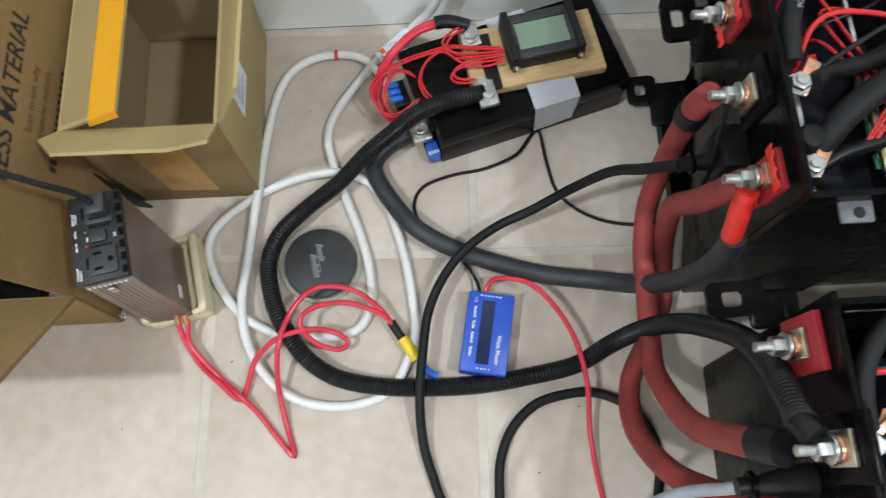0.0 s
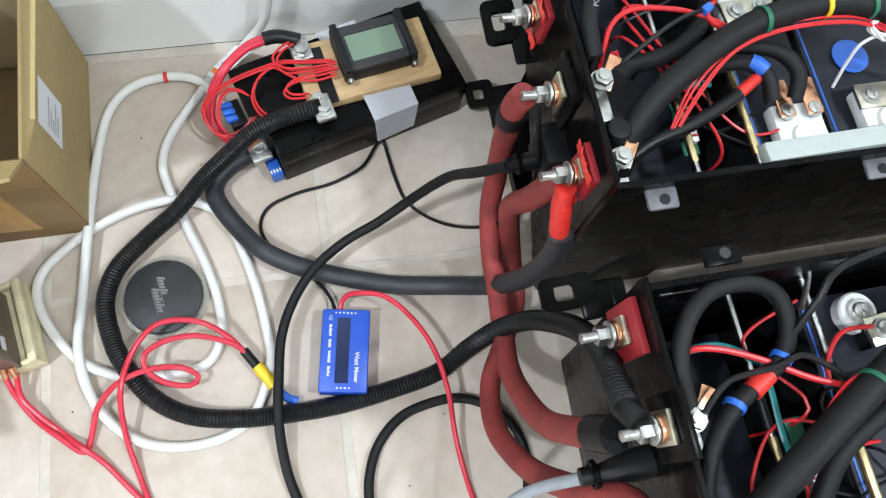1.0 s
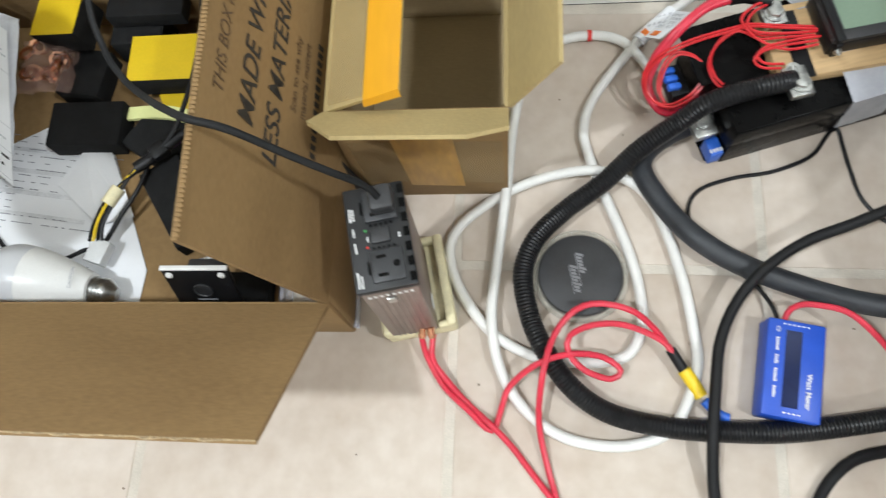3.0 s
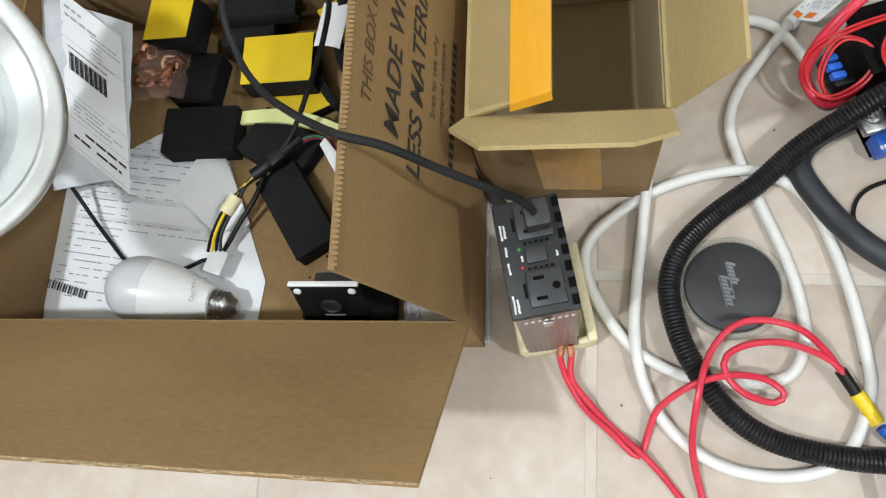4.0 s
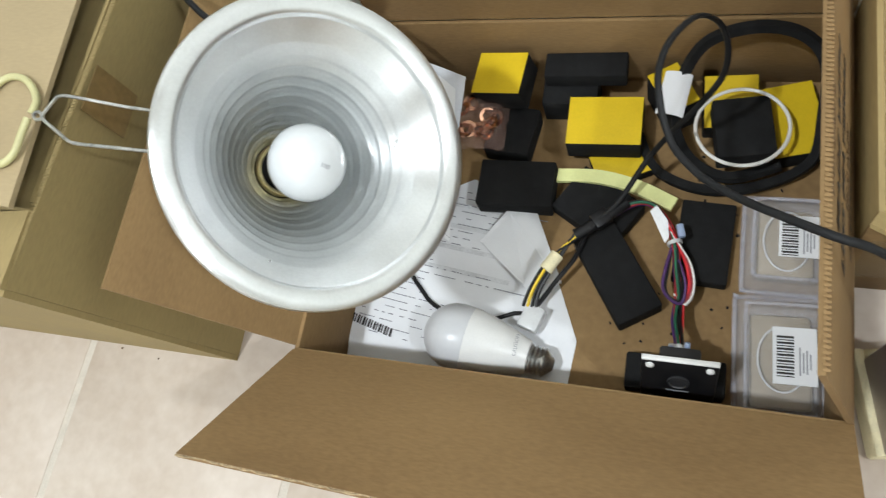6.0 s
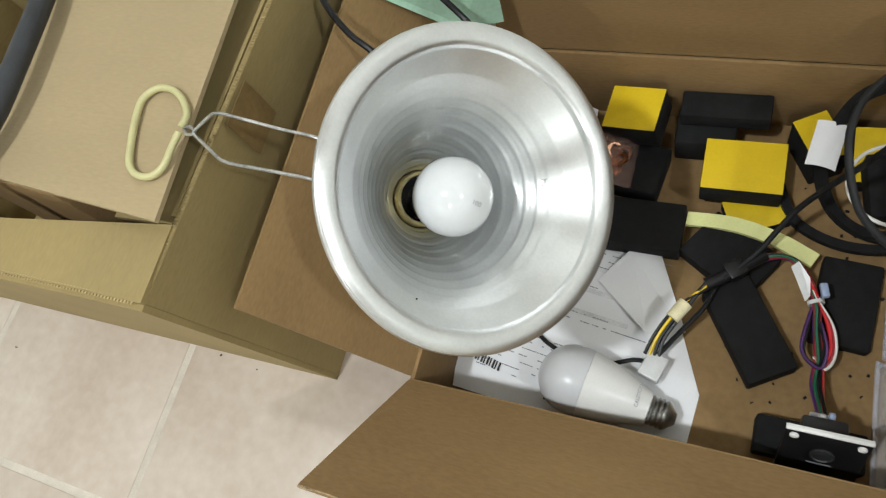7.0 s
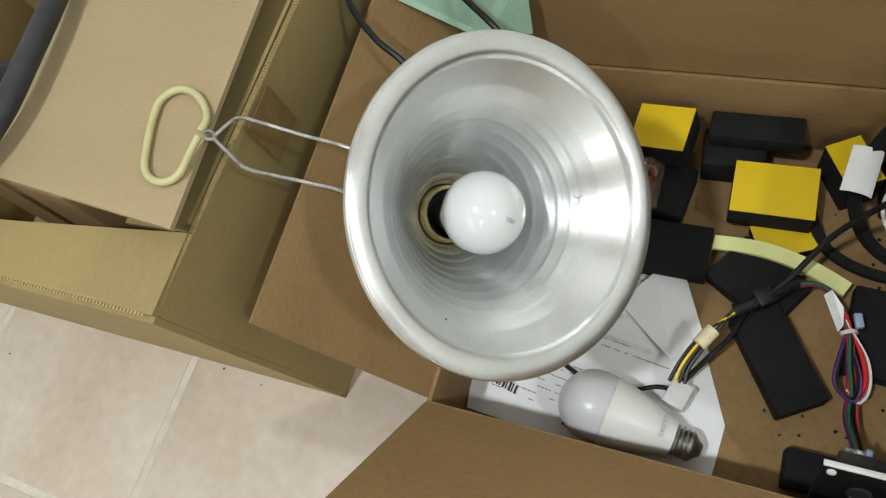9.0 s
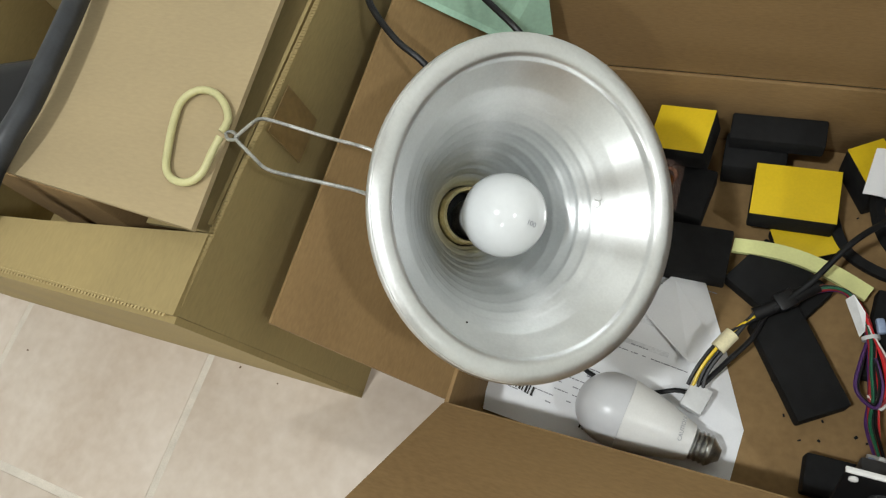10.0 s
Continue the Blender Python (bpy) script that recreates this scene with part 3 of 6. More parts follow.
cable("teal_lead", [(0.27, 0.345, 0.262), (0.285, 0.352, 0.263), (0.305, 0.356, 0.262), (0.32, 0.356, 0.258)], 0.0028, TEAL, "teal wire bundle in a battery case", group="thin leads", seg=8, flat=0.6)
for x, y, z, tn in ((0.226, 0.352, 0.262, 0), (0.23, 0.3, 0.25, 0), (0.229, 0.13, 0.25, 0)):
    e = thing("cable_lug", pose(x, y, z), "zinc plated cable lug bolted inside the case wall", "cable lug", "cable lugs")
    part("base", box(0.02, 0.03, 0.004, pose(0.002, -0.004, 0), 0.001), STEEL, e)
    part("post", cyl(0.004, 0.034, pose(0, 0, 0), 14), STEEL, e)
    part("nut", cyl(0.0068, 0.006, pose(0, 0, 0.026), 6, 0.001), STEEL, e)
    part("washer", cyl(0.0078, 0.0012, pose(0, 0, 0.0256), 24), STEEL, e)
    part("strap", box(0.009, 0.026, 0.002, pose(0.008, 0.006, 0.0235, 6, 4, -30), 0.0006), COPPER, e, "copper strap")
tagged(part("rubber_boot", cyl(0.0085, 0.05, pose(0.231, 0.318, 0.235), 20, 0.003), RUBBER, None), "black rubber boot over a lug", "rubber boot")
e = thing("washer_plate", pose(0.232, 0.44, 0.26), "zinc plate with a round hole in the battery case", "steel plate")
part("plate", box(0.02, 0.026, 0.003, pose(0, 0, 0.036, 20, -35, 0), 0.002), STEEL, e)
part("hole", cyl(0.005, 0.0006, pose(0, 0, 0.0362, 20, -35, 0) @ pose(0, 0, 0.003), 16), BLACKP, e)
part("bracket", box(0.006, 0.01, 0.036, None, 0.001), STEEL, e)

c = cable("power_cable", [(0.2225, 0.137, 0.288), (0.221, 0.15, 0.291), (0.223, 0.168, 0.295), (0.233, 0.187, 0.3), (0.251, 0.199, 0.3), (0.274, 0.2, 0.3), (0.292, 0.192, 0.295), (0.297, 0.174, 0.29), (0.292, 0.155, 0.28), (0.272, 0.142, 0.278), (0.254, 0.131, 0.276), (0.238, 0.113, 0.272), (0.228, 0.088, 0.266), (0.226, 0.05, 0.25)], 0.0056, RUBBER, HEAVY, group="power cables", seg=12)
part("zip_tie", lathe([(0.0058, -0.002), (0.0068, -0.002), (0.0068, 0.002), (0.0058, 0.002), (0.0058, -0.002)], axes((0.292, 0.155, 0.28), (0, 0, 1), (1, -1, 0)), 20), BLUEI, c, "blue zip tie")
part("zip_tie", lathe([(0.0058, -0.002), (0.0068, -0.002), (0.0068, 0.002), (0.0058, 0.002), (0.0058, -0.002)], axes((0.256, 0.133, 0.2762), (0, 0, 1), (1, -1, 0)), 20), BLUEI, c, "blue zip tie")
part("tape_wrap", cyl(0.0062, 0.016, axes((0.268, 0.139, 0.278), (0, 0, 1), (0.8, -1.3, 0)), 14), REDT, c, "red tape wrap")
c = cable("power_cable", [(0.225, 0.04, 0.255), (0.245, 0.066, 0.268), (0.262, 0.082, 0.28), (0.293, 0.104, 0.289), (0.328, 0.126, 0.294), (0.358, 0.144, 0.298), (0.4, 0.162, 0.298), (0.46, 0.18, 0.29)], 0.0092, RUBBER, HEAVY, group="power cables", seg=14)
part("zip_tie", lathe([(0.0094, -0.0016), (0.0104, -0.0016), (0.0104, 0.0016), (0.0094, 0.0016), (0.0094, -0.0016)], axes((0.335, 0.1303, 0.2947), (0, 0, 1), (0.62, -1, 0)), 24), GREENW, c, "green zip tie")
cable("power_cable", [(0.29, 0.06, 0.262), (0.309, 0.092, 0.275), (0.331, 0.107, 0.28), (0.357, 0.116, 0.284), (0.385, 0.105, 0.28), (0.4, 0.08, 0.27)], 0.0062, RUBBER, HEAVY, group="power cables", seg=12)
cable("red_lead", [(0.234, 0.16, 0.262), (0.236, 0.169, 0.278), (0.254, 0.167, 0.28), (0.28, 0.156, 0.28), (0.306, 0.141, 0.28), (0.329, 0.132, 0.28), (0.37, 0.12, 0.275)], 0.0021, REDW, "thin red lead in a battery case", group="thin leads", seg=8)
cable("black_lead", [(0.232, 0.132, 0.285), (0.251, 0.147, 0.287), (0.282, 0.15, 0.288), (0.299, 0.154, 0.29), (0.315, 0.145, 0.288), (0.327, 0.136, 0.284), (0.34, 0.128, 0.27)], 0.002, BLACKP, "thin black lead in a battery case", group="thin leads", seg=8)
cable("black_lead", [(0.296, 0.165, 0.289), (0.31, 0.183, 0.308), (0.323, 0.197, 0.316), (0.367, 0.206, 0.32), (0.42, 0.215, 0.318), (0.5, 0.22, 0.312)], 0.0024, BLACKP, "thin black lead over the case wall", group="thin leads", seg=8)
cable("red_lead", [(0.323, 0.135, 0.272), (0.327, 0.147, 0.27), (0.336, 0.158, 0.268), (0.35, 0.166, 0.265), (0.372, 0.166, 0.262)], 0.0016, REDW, "thin red lead with a blue crimp", group="thin leads", seg=8)
for k in range(4):
    cable("sense_wire", [(0.29 + 0.003 * k, 0.09, 0.255), (0.298 + 0.002 * k, 0.105, 0.272), (0.31 + 0.002 * k, 0.124, 0.286), (0.33, 0.137, 0.291), (0.37, 0.14, 0.29), (0.43, 0.15, 0.28)], 0.0009, REDW, "thin red sense wire along a heavy cable", group="sense wires", seg=6)
cable("teal_lead", [(0.235, 0.17, 0.27), (0.258, 0.17, 0.272), (0.278, 0.16, 0.27), (0.29, 0.148, 0.262), (0.293, 0.11, 0.254), (0.296, 0.085, 0.254)], 0.0026, TEAL, "teal wire bundle in a battery case", group="thin leads", seg=8, flat=0.6)
for x, y, sx, sy in ((0.31, 0.09, 0.012, 0.06), (0.3, 0.345, 0.012, 0.07)):
    e = thing("circuit_board", pose(x, y, 0.24), "narrow circuit board with a red and white connector", "circuit board", "circuit boards")
    part("board", box(sx, sy, 0.0016, None, 0), GREENW, e)
    part("connector", box(sx * 0.7, sy * 0.4, 0.008, pose(0, -sy * 0.2, 0.0016), 0.0008), WHITEP, e)
    for k in range(5):
        part("pin", box(sx * 0.6, 0.0014, 0.0012, pose(0, -sy * 0.34 + k * sy * 0.07, 0.0096), 0), REDPL, e)

# loose thin wires over the batteries
rng = random.Random(12)
for x0, x1, y0, y1, n in ((0.262, 0.345, 0.3, 0.46, 6), (0.262, 0.36, 0.01, 0.18, 8)):
    for k in range(n):
        a, b = Vector((rng.uniform(x0, x1), rng.uniform(y0, y1), 0.247)), Vector((rng.uniform(x0, x1), rng.uniform(y0, y1), 0.25))
        mid = (a + b) / 2 + Vector((rng.uniform(-0.02, 0.02), rng.uniform(-0.02, 0.02), rng.uniform(0.004, 0.016)))
        far = b + Vector((0.05, rng.uniform(-0.03, 0.03), -0.004))
        red = rng.random() < 0.6
        cable("sense_wire", [a - Vector((0.006, 0.004, 0.05)), a, mid, b, far], 0.0012, REDW if red else BLACKP, ("thin red" if red else "thin black") + " wire loose over the batteries", group="sense wires", seg=6, step=0.005)
for b_, x, y in ((b4, 0.435, 0.135), (b2, 0.49, 0.34), (b5, 0.53, 0.15)):
    text("+", 0.016, b_.matrix_world.inverted() @ pose(x, y, 0.2404 if b_ is not b2 else 0.2356), INKG, b_)

# ---- cables between the cases and the shunt box ----
c2c = cable("conduit_cable", [(0.045, 0.478, 0.0745), (0.013, 0.472, 0.074), (-0.021, 0.465, 0.065), (-0.044, 0.455, 0.05), (-0.075, 0.438, 0.034), (-0.105, 0.413, 0.022), (-0.138, 0.39, 0.016), (-0.164, 0.363, 0.018), (-0.175, 0.333, 0.018), (-0.171, 0.299, 0.018), (-0.16, 0.27, 0.019), (-0.138, 0.238, 0.016), (-0.108, 0.218, 0.0105), (-0.066, 0.208, 0.0105), (-0.023, 0.205, 0.009), (0.025, 0.205, 0.009), (0.074, 0.211, 0.009), (0.117, 0.219, 0.012), (0.148, 0.234, 0.03), (0.172, 0.241, 0.06), (0.19, 0.237, 0.1), (0.198, 0.223, 0.15), (0.2, 0.205, 0.2), (0.196, 0.183, 0.24), (0.189, 0.163, 0.27), (0.184, 0.142, 0.293)], 0.0085, CORR, "black corrugated conduit cable looped over the floor", "cable", step=0.0015, seg=14, ribs=0.045)
pc = cable("power_cable", [(-0.005, 0.476, 0.022), (-0.03, 0.468, 0.016), (-0.053, 0.456, 0.014), (-0.067, 0.442, 0.012), (-0.068, 0.423, 0.012), (-0.049, 0.388, 0.014), (-0.027, 0.36, 0.02), (0.006, 0.34, 0.016), (0.05, 0.323, 0.012), (0.093, 0.309, 0.014), (0.141, 0.299, 0.02), (0.178, 0.285, 0.05), (0.193, 0.274, 0.1), (0.199, 0.268, 0.16), (0.199, 0.27, 0.205), (0.196, 0.273, 0.222)], 0.0094, HOSE, "slate grey heavy cable lying across the tiles", group="power cables", seg=14)
part("tape_wrap", sweep(spline([(0.196, 0.273, 0.218), (0.193, 0.278, 0.238), (0.192, 0.284, 0.252), (0.193, 0.29, 0.264)], 0.004), 0.0074, 14), REDT, pc, "red tape wrap")
cable("extension_cable", [(0.176, 0.338, 0.2), (0.158, 0.349, 0.17), (0.142, 0.365, 0.13), (0.117, 0.371, 0.08), (0.083, 0.363, 0.05), (0.05, 0.352, 0.04), (0.019, 0.332, 0.037), (-0.004, 0.307, 0.03), (-0.02, 0.275, 0.027), (-0.027, 0.238, 0.026), (-0.032, 0.197, 0.023), (-0.031, 0.157, 0.01), (-0.024, 0.127, 0.0055), (-0.012, 0.09, 0.0055), (0.01, 0.03, 0.0055), (0.05, -0.04, 0.0055)], 0.0046, RUBBER, "black round cord plugged into a battery case", seg=12)
e = thing("cord_plug", pose(0.178, 0.3385, 0.2), "black cord plug on the case wall", "plug", "cord plugs")
part("body", lathe([(0, -0.004), (0.006, -0.004), (0.006, 0.004), (0.0075, 0.004), (0.0075, 0.007), (0.0055, 0.008), (0.007, 0.014), (0.0085, 0.03), (0.0085, 0.036), (0, 0.036)], pose(0, 0, 0, 0, 90, 4), 20), BLACKP, e)
part("ring", lathe([(0.0076, 0.004), (0.0084, 0.0045), (0.0084, 0.0068), (0.0076, 0.0072)], pose(0, 0, 0, 0, 90, 4), 20), BLACKM, e)
cable("thin_black_wire", [(0.031, 0.288, 0.0125), (0.029, 0.305, 0.01), (0.017, 0.328, 0.004), (-0.005, 0.347, 0.003), (-0.024, 0.372, 0.002), (-0.03, 0.394, 0.002), (-0.019, 0.413, 0.002), (0.011, 0.424, 0.002), (0.047, 0.43, 0.002), (0.079, 0.443, 0.004), (0.094, 0.461, 0.004), (0.1, 0.468, 0.004), (0.106, 0.468, 0.004), (0.108, 0.455, 0.003), (0.111, 0.43, 0.003), (0.118, 0.401, 0.002), (0.136, 0.379, 0.004), (0.159, 0.359, 0.02), (0.181, 0.34, 0.06), (0.194, 0.332, 0.1), (0.199, 0.329, 0.16), (0.199, 0.336, 0.2), (0.189, 0.342, 0.25), (0.187, 0.348, 0.268)], 0.0018, BLACKP, "thin black wire from the meter to a terminal stud", group="thin leads", seg=8)
r1 = cable("red_power_cable", [(0.181, 0.362, 0.262), (0.178, 0.364, 0.245), (0.179, 0.365, 0.22), (0.183, 0.367, 0.17), (0.186, 0.364, 0.12), (0.184, 0.348, 0.08), (0.181, 0.311, 0.06), (0.18, 0.269, 0.055), (0.176, 0.227, 0.06), (0.171, 0.199, 0.08), (0.168, 0.167, 0.13), (0.167, 0.147, 0.18), (0.17, 0.136, 0.24), (0.178, 0.131, 0.27)], 0.0096, REDH, "heavy cable in a dusty red sleeve", "cable", group="red power cables", seg=14)
part("cuff", sweep(spline([(0.1785, 0.3645, 0.238), (0.179, 0.365, 0.222)], 0.004), 0.0114, 14), BLACKP, r1, "black cuff")
part("cuff", sweep(spline([(0.1735, 0.1335, 0.255), (0.1765, 0.132, 0.265), (0.18, 0.13, 0.275)], 0.004), 0.0114, 14), BLACKP, r1, "black heat-shrink cuff")
cable("red_power_cable", [(0.193, 0.297, 0.262), (0.19, 0.3, 0.245), (0.186, 0.309, 0.2), (0.188, 0.327, 0.14), (0.196, 0.327, 0.09), (0.204, 0.307, 0.04), (0.203, 0.271, 0.022), (0.182, 0.233, 0.022), (0.161, 0.196, 0.03), (0.153, 0.155, 0.06), (0.161, 0.121, 0.11), (0.172, 0.103, 0.18), (0.193, 0.09, 0.235), (0.2, 0.06, 0.26)], 0.0096, REDH, "heavy cable in a dusty red sleeve", "cable", group="red power cables", seg=14)
cable("extension_cable", [(0.03, 0.0, 0.0055), (0.033, 0.06, 0.0055), (0.036, 0.099, 0.0055), (0.039, 0.133, 0.0055), (0.052, 0.163, 0.0055), (0.077, 0.185, 0.0055), (0.11, 0.193, 0.0055), (0.136, 0.192, 0.0055), (0.161, 0.18, 0.0055), (0.179, 0.159, 0.0055), (0.186, 0.131, 0.0055), (0.181, 0.101, 0.0055), (0.17, 0.05, 0.0055)], 0.0046, RUBBER, "black round cord curving over the tiles", seg=12)
cable("grey_cable", [(0.06, -0.05, 0.02), (0.09, 0.03, 0.09), (0.115, 0.085, 0.15), (0.141, 0.104, 0.18), (0.169, 0.108, 0.215), (0.19, 0.109, 0.23)], 0.0042, mat("grey_cord", (0.3, 0.32, 0.35), 0.45), "light grey cord plugged into a battery case", seg=12)
e = thing("cord_plug", pose(0.172, 0.109, 0.226), "black cord plug on the case wall", "plug", "cord plugs")
part("body", lathe([(0, -0.004), (0.006, -0.004), (0.006, 0.004), (0.0075, 0.004), (0.0075, 0.007), (0.0055, 0.008), (0.007, 0.014), (0.0105, 0.03), (0.0105, 0.043), (0, 0.043)], pose(0, 0, 0, 0, 86, 2), 20), BLACKP, e)
part("ring", lathe([(0.0076, 0.003), (0.0092, 0.0035), (0.0092, 0.0068), (0.0076, 0.0072)], pose(0, 0, 0, 0, 86, 2), 20), BLACKM, e)

# ---- white cable and red wires on the floor ----
WHITE_A = [(0.02, 0.5945, 0.16), (0.004, 0.597, 0.06), (-0.02, 0.598, 0.018), (-0.036, 0.591, 0.0055), (-0.053, 0.578, 0.0055), (-0.072, 0.554, 0.0055), (-0.106, 0.508, 0.0055), (-0.118, 0.475, 0.0055), (-0.113, 0.442, 0.0055), (-0.1, 0.403, 0.0055), (-0.085, 0.359, 0.0055), (-0.077, 0.323, 0.0055), (-0.077, 0.289, 0.0055), (-0.092, 0.264, 0.0055), (-0.13, 0.259, 0.0055), (-0.169, 0.265, 0.0055), (-0.202, 0.284, 0.0055), (-0.225, 0.314, 0.0055), (-0.238, 0.346, 0.0055), (-0.235, 0.373, 0.0055), (-0.211, 0.397, 0.0055), (-0.177, 0.417, 0.006)]
WHITE_B = [(-0.142, 0.426, 0.012), (-0.107, 0.428, 0.014), (-0.078, 0.42, 0.0055), (-0.061, 0.401, 0.0055), (-0.05, 0.37, 0.0055), (-0.04, 0.327, 0.0055), (-0.035, 0.286, 0.0055), (-0.034, 0.258, 0.0055), (-0.044, 0.229, 0.0055), (-0.06, 0.205, 0.0055), (-0.087, 0.194, 0.0055), (-0.119, 0.193, 0.0055), (-0.151, 0.202, 0.0055), (-0.179, 0.225, 0.0055), (-0.196, 0.256, 0.008), (-0.202, 0.295, 0.012), (-0.198, 0.341, 0.009), (-0.189, 0.408, 0.013), (-0.181, 0.485, 0.0055), (-0.167, 0.539, 0.0055), (-0.143, 0.565, 0.0055), (-0.109, 0.573, 0.0055), (-0.081, 0.567, 0.0055), (-0.064, 0.549, 0.0055), (-0.052, 0.528, 0.0055)]
w = cable("white_cable", WHITE_A + WHITE_B, 0.0046, WHITEC, "white jacketed cable coiled loosely on the tiles", seg=12)
part("red_band", sweep(spline([(-0.1105, 0.5728, 0.0055), (-0.1065, 0.5728, 0.0055)], 0.002), 0.0054, 12), REDT, w, "red marker band")
up_ = Vector((0.47, -0.57, 0.67)) * 0.027
ta, tb_ = Vector((-0.029, 0.595, 0.009)), Vector((-0.061, 0.568, 0.009))
lb = part("tag", plate([tuple(q) for q in (ta, tb_, tb_ + up_, ta + up_)], 0.0004), PAPER, w, "white printed cable tag", smooth=False)
tm = axes(ta, tb_ - ta, up_) @ pose(0, 0, 0.0003)
bars([(0.004 + 0.006 * (k % 4), 0.004 + 0.0035 * (k // 4), 0.0045, 0.0012) for k in range(24) if k % 5], tm, INKG, lb)
part("mark", box(0.007, 0.009, 0.0002, tm @ pose(0.0355, 0.014, 0), 0), ORANGE, lb, "orange mark")
wa, wb = Vector((-0.03, 0.5955, 0.0075)), Vector((-0.0635, 0.5645, 0.006))
wr = part("tag_wrap", sweep(spline([tuple(wa), tuple(wa.lerp(wb, 0.5)), tuple(wb)], 0.004), 0.0066, 14), PAPER, w, "white printed tag wrapped on the cable")
wm = axes(wa + Vector((0.0, 0.0, 0.0067)), wb - wa, (-0.66, 0.75, 0))
bars([(0.006 + 0.0045 * k, -0.0028 + 0.0022 * (k % 3), 0.0032, 0.0009) for k in range(6)], wm, INKG, wr)
part("mark", box(0.006, 0.006, 0.0003, wm @ pose(0.0375, 0, 0.0002), 0), ORANGE, wr, "orange mark")
i1 = cable("red_wire", [(-0.26, 0.279, 0.022), (-0.256, 0.263, 0.012), (-0.242, 0.239, 0.004), (-0.222, 0.22, 0.007), (-0.202, 0.203, 0.004), (-0.194, 0.221, 0.006), (-0.187, 0.238, 0.014), (-0.165, 0.254, 0.03), (-0.138, 0.262, 0.03), (-0.112, 0.261, 0.022), (-0.098, 0.251, 0.018), (-0.106, 0.244, 0.018), (-0.127, 0.25, 0.024), (-0.14, 0.263, 0.03), (-0.139, 0.276, 0.033), (-0.121, 0.285, 0.032), (-0.094, 0.286, 0.028), (-0.063, 0.274, 0.02), (-0.051, 0.258, 0.012), (-0.04, 0.243, 0.009)], 0.0026, REDC, "bright red wire twisted over the floor from the inverter", group="inverter wires", seg=9)
cable("red_wire", [(-0.25, 0.279, 0.022), (-0.251, 0.26, 0.012), (-0.238, 0.242, 0.008), (-0.221, 0.224, 0.003), (-0.202, 0.207, 0.009), (-0.185, 0.19, 0.004), (-0.167, 0.167, 0.003), (-0.151, 0.149, 0.003), (-0.157, 0.174, 0.004), (-0.164, 0.21, 0.014), (-0.161, 0.246, 0.034), (-0.151, 0.277, 0.033), (-0.134, 0.297, 0.034), (-0.114, 0.302, 0.036), (-0.088, 0.296, 0.034), (-0.068, 0.282, 0.022), (-0.056, 0.267, 0.014), (-0.043, 0.247, 0.0095)], 0.0026, REDC, "bright red wire twisted over the floor from the inverter", group="inverter wires", seg=9)
part("sleeve", sweep(spline([(-0.057, 0.269, 0.0145), (-0.047, 0.253, 0.011)], 0.004), 0.0044, 12), BLACKP, i1, "black sleeve")
part("splice", sweep(spline([(-0.047, 0.253, 0.0112), (-0.039, 0.241, 0.009), (-0.034, 0.232, 0.008)], 0.004), 0.0055, 12), YELW, i1, "yellow heat-shrink splice")
part("crimp", sweep(spline([(-0.032, 0.229, 0.0075), (-0.022, 0.219, 0.0065), (-0.014, 0.2155, 0.006)], 0.004), 0.004, 12), BLUEI, i1, "blue crimp connector")
for d in (-0.004, 0.004):
    part("lead", sweep(spline([(-0.255 + d * 0.8, 0.284, 0.03), (-0.255 + d, 0.277, 0.0215)], 0.003), 0.003, 10), COPPER, i1, "copper coloured lead end")
cable("red_wire", [(0.0345, 0.2885, 0.0125), (0.038, 0.299, 0.015), (0.045, 0.304, 0.022), (0.058, 0.302, 0.03), (0.079, 0.294, 0.034), (0.1, 0.27, 0.034), (0.115, 0.237, 0.036), (0.121, 0.197, 0.036), (0.122, 0.159, 0.02), (0.126, 0.124, 0.008), (0.131, 0.094, 0.003), (0.14, 0.04, 0.003), (0.15, -0.03, 0.003)], 0.0025, REDC, "red wire arching from the blue meter", seg=9)
part("taped_end", sweep(spline([(0.1865, 0.152, 0.282), (0.184, 0.142, 0.293), (0.187, 0.134, 0.299)], 0.003), 0.0078, 12), BLACKP, c2c, "taped conduit end")


# ---- shunt box by the wall ----
sb = thing("shunt_box", pose(0.001, 0.44, 0, 0, 0, 16.5), "black steel box with a display meter on a pine board", "control box")
SL, SD, SH = 0.202, 0.108, 0.057
part("case", box(SL, SD, SH, pose(SL / 2, SD / 2, 0), 0.0012), BLACKM, sb)
part("cover", box(SL + 0.002, 0.0012, 0.02, pose(SL / 2, -0.0008, SH - 0.0202), 0.0003), BLACKM, sb)
part("foot_tab", box(0.012, 0.03, 0.0015, pose(-0.006, 0.02, 0), 0.0004), BLACKM, sb)
part("end_plate", box(0.012, 0.056, 0.002, pose(-0.005, 0.079, SH - 0.0025), 0.0006), BLACKM, sb, "black steel end flap")
bd = part("board", box(0.136, 0.07, 0.012, pose(0.116, 0.0565, SH, 0, 0, -7), 0.0012), WOOD, sb, "pine board")
part("strip", box(0.014, 0.064, 0.0012, pose(0.07, 0.0575, SH + 0.0121, 0, 0, -7), 0), BLACKP, bd, "black tape strip")
mt = part("display_meter", box(0.075, 0.05, 0.016, pose(0.126, 0.061, SH + 0.0125, 0, 0, -6), 0.002), BLACKP, sb, "black display meter with an unlit green screen")
MM = pose(0.126, 0.061, SH + 0.0125, 0, 0, -6)
bez = bmesh.new()
box(0.075, 0.01, 0.004, MM @ pose(0, 0.02, 0.016), 0.001, bez)
box(0.075, 0.01, 0.004, MM @ pose(0, -0.02, 0.016), 0.001, bez)
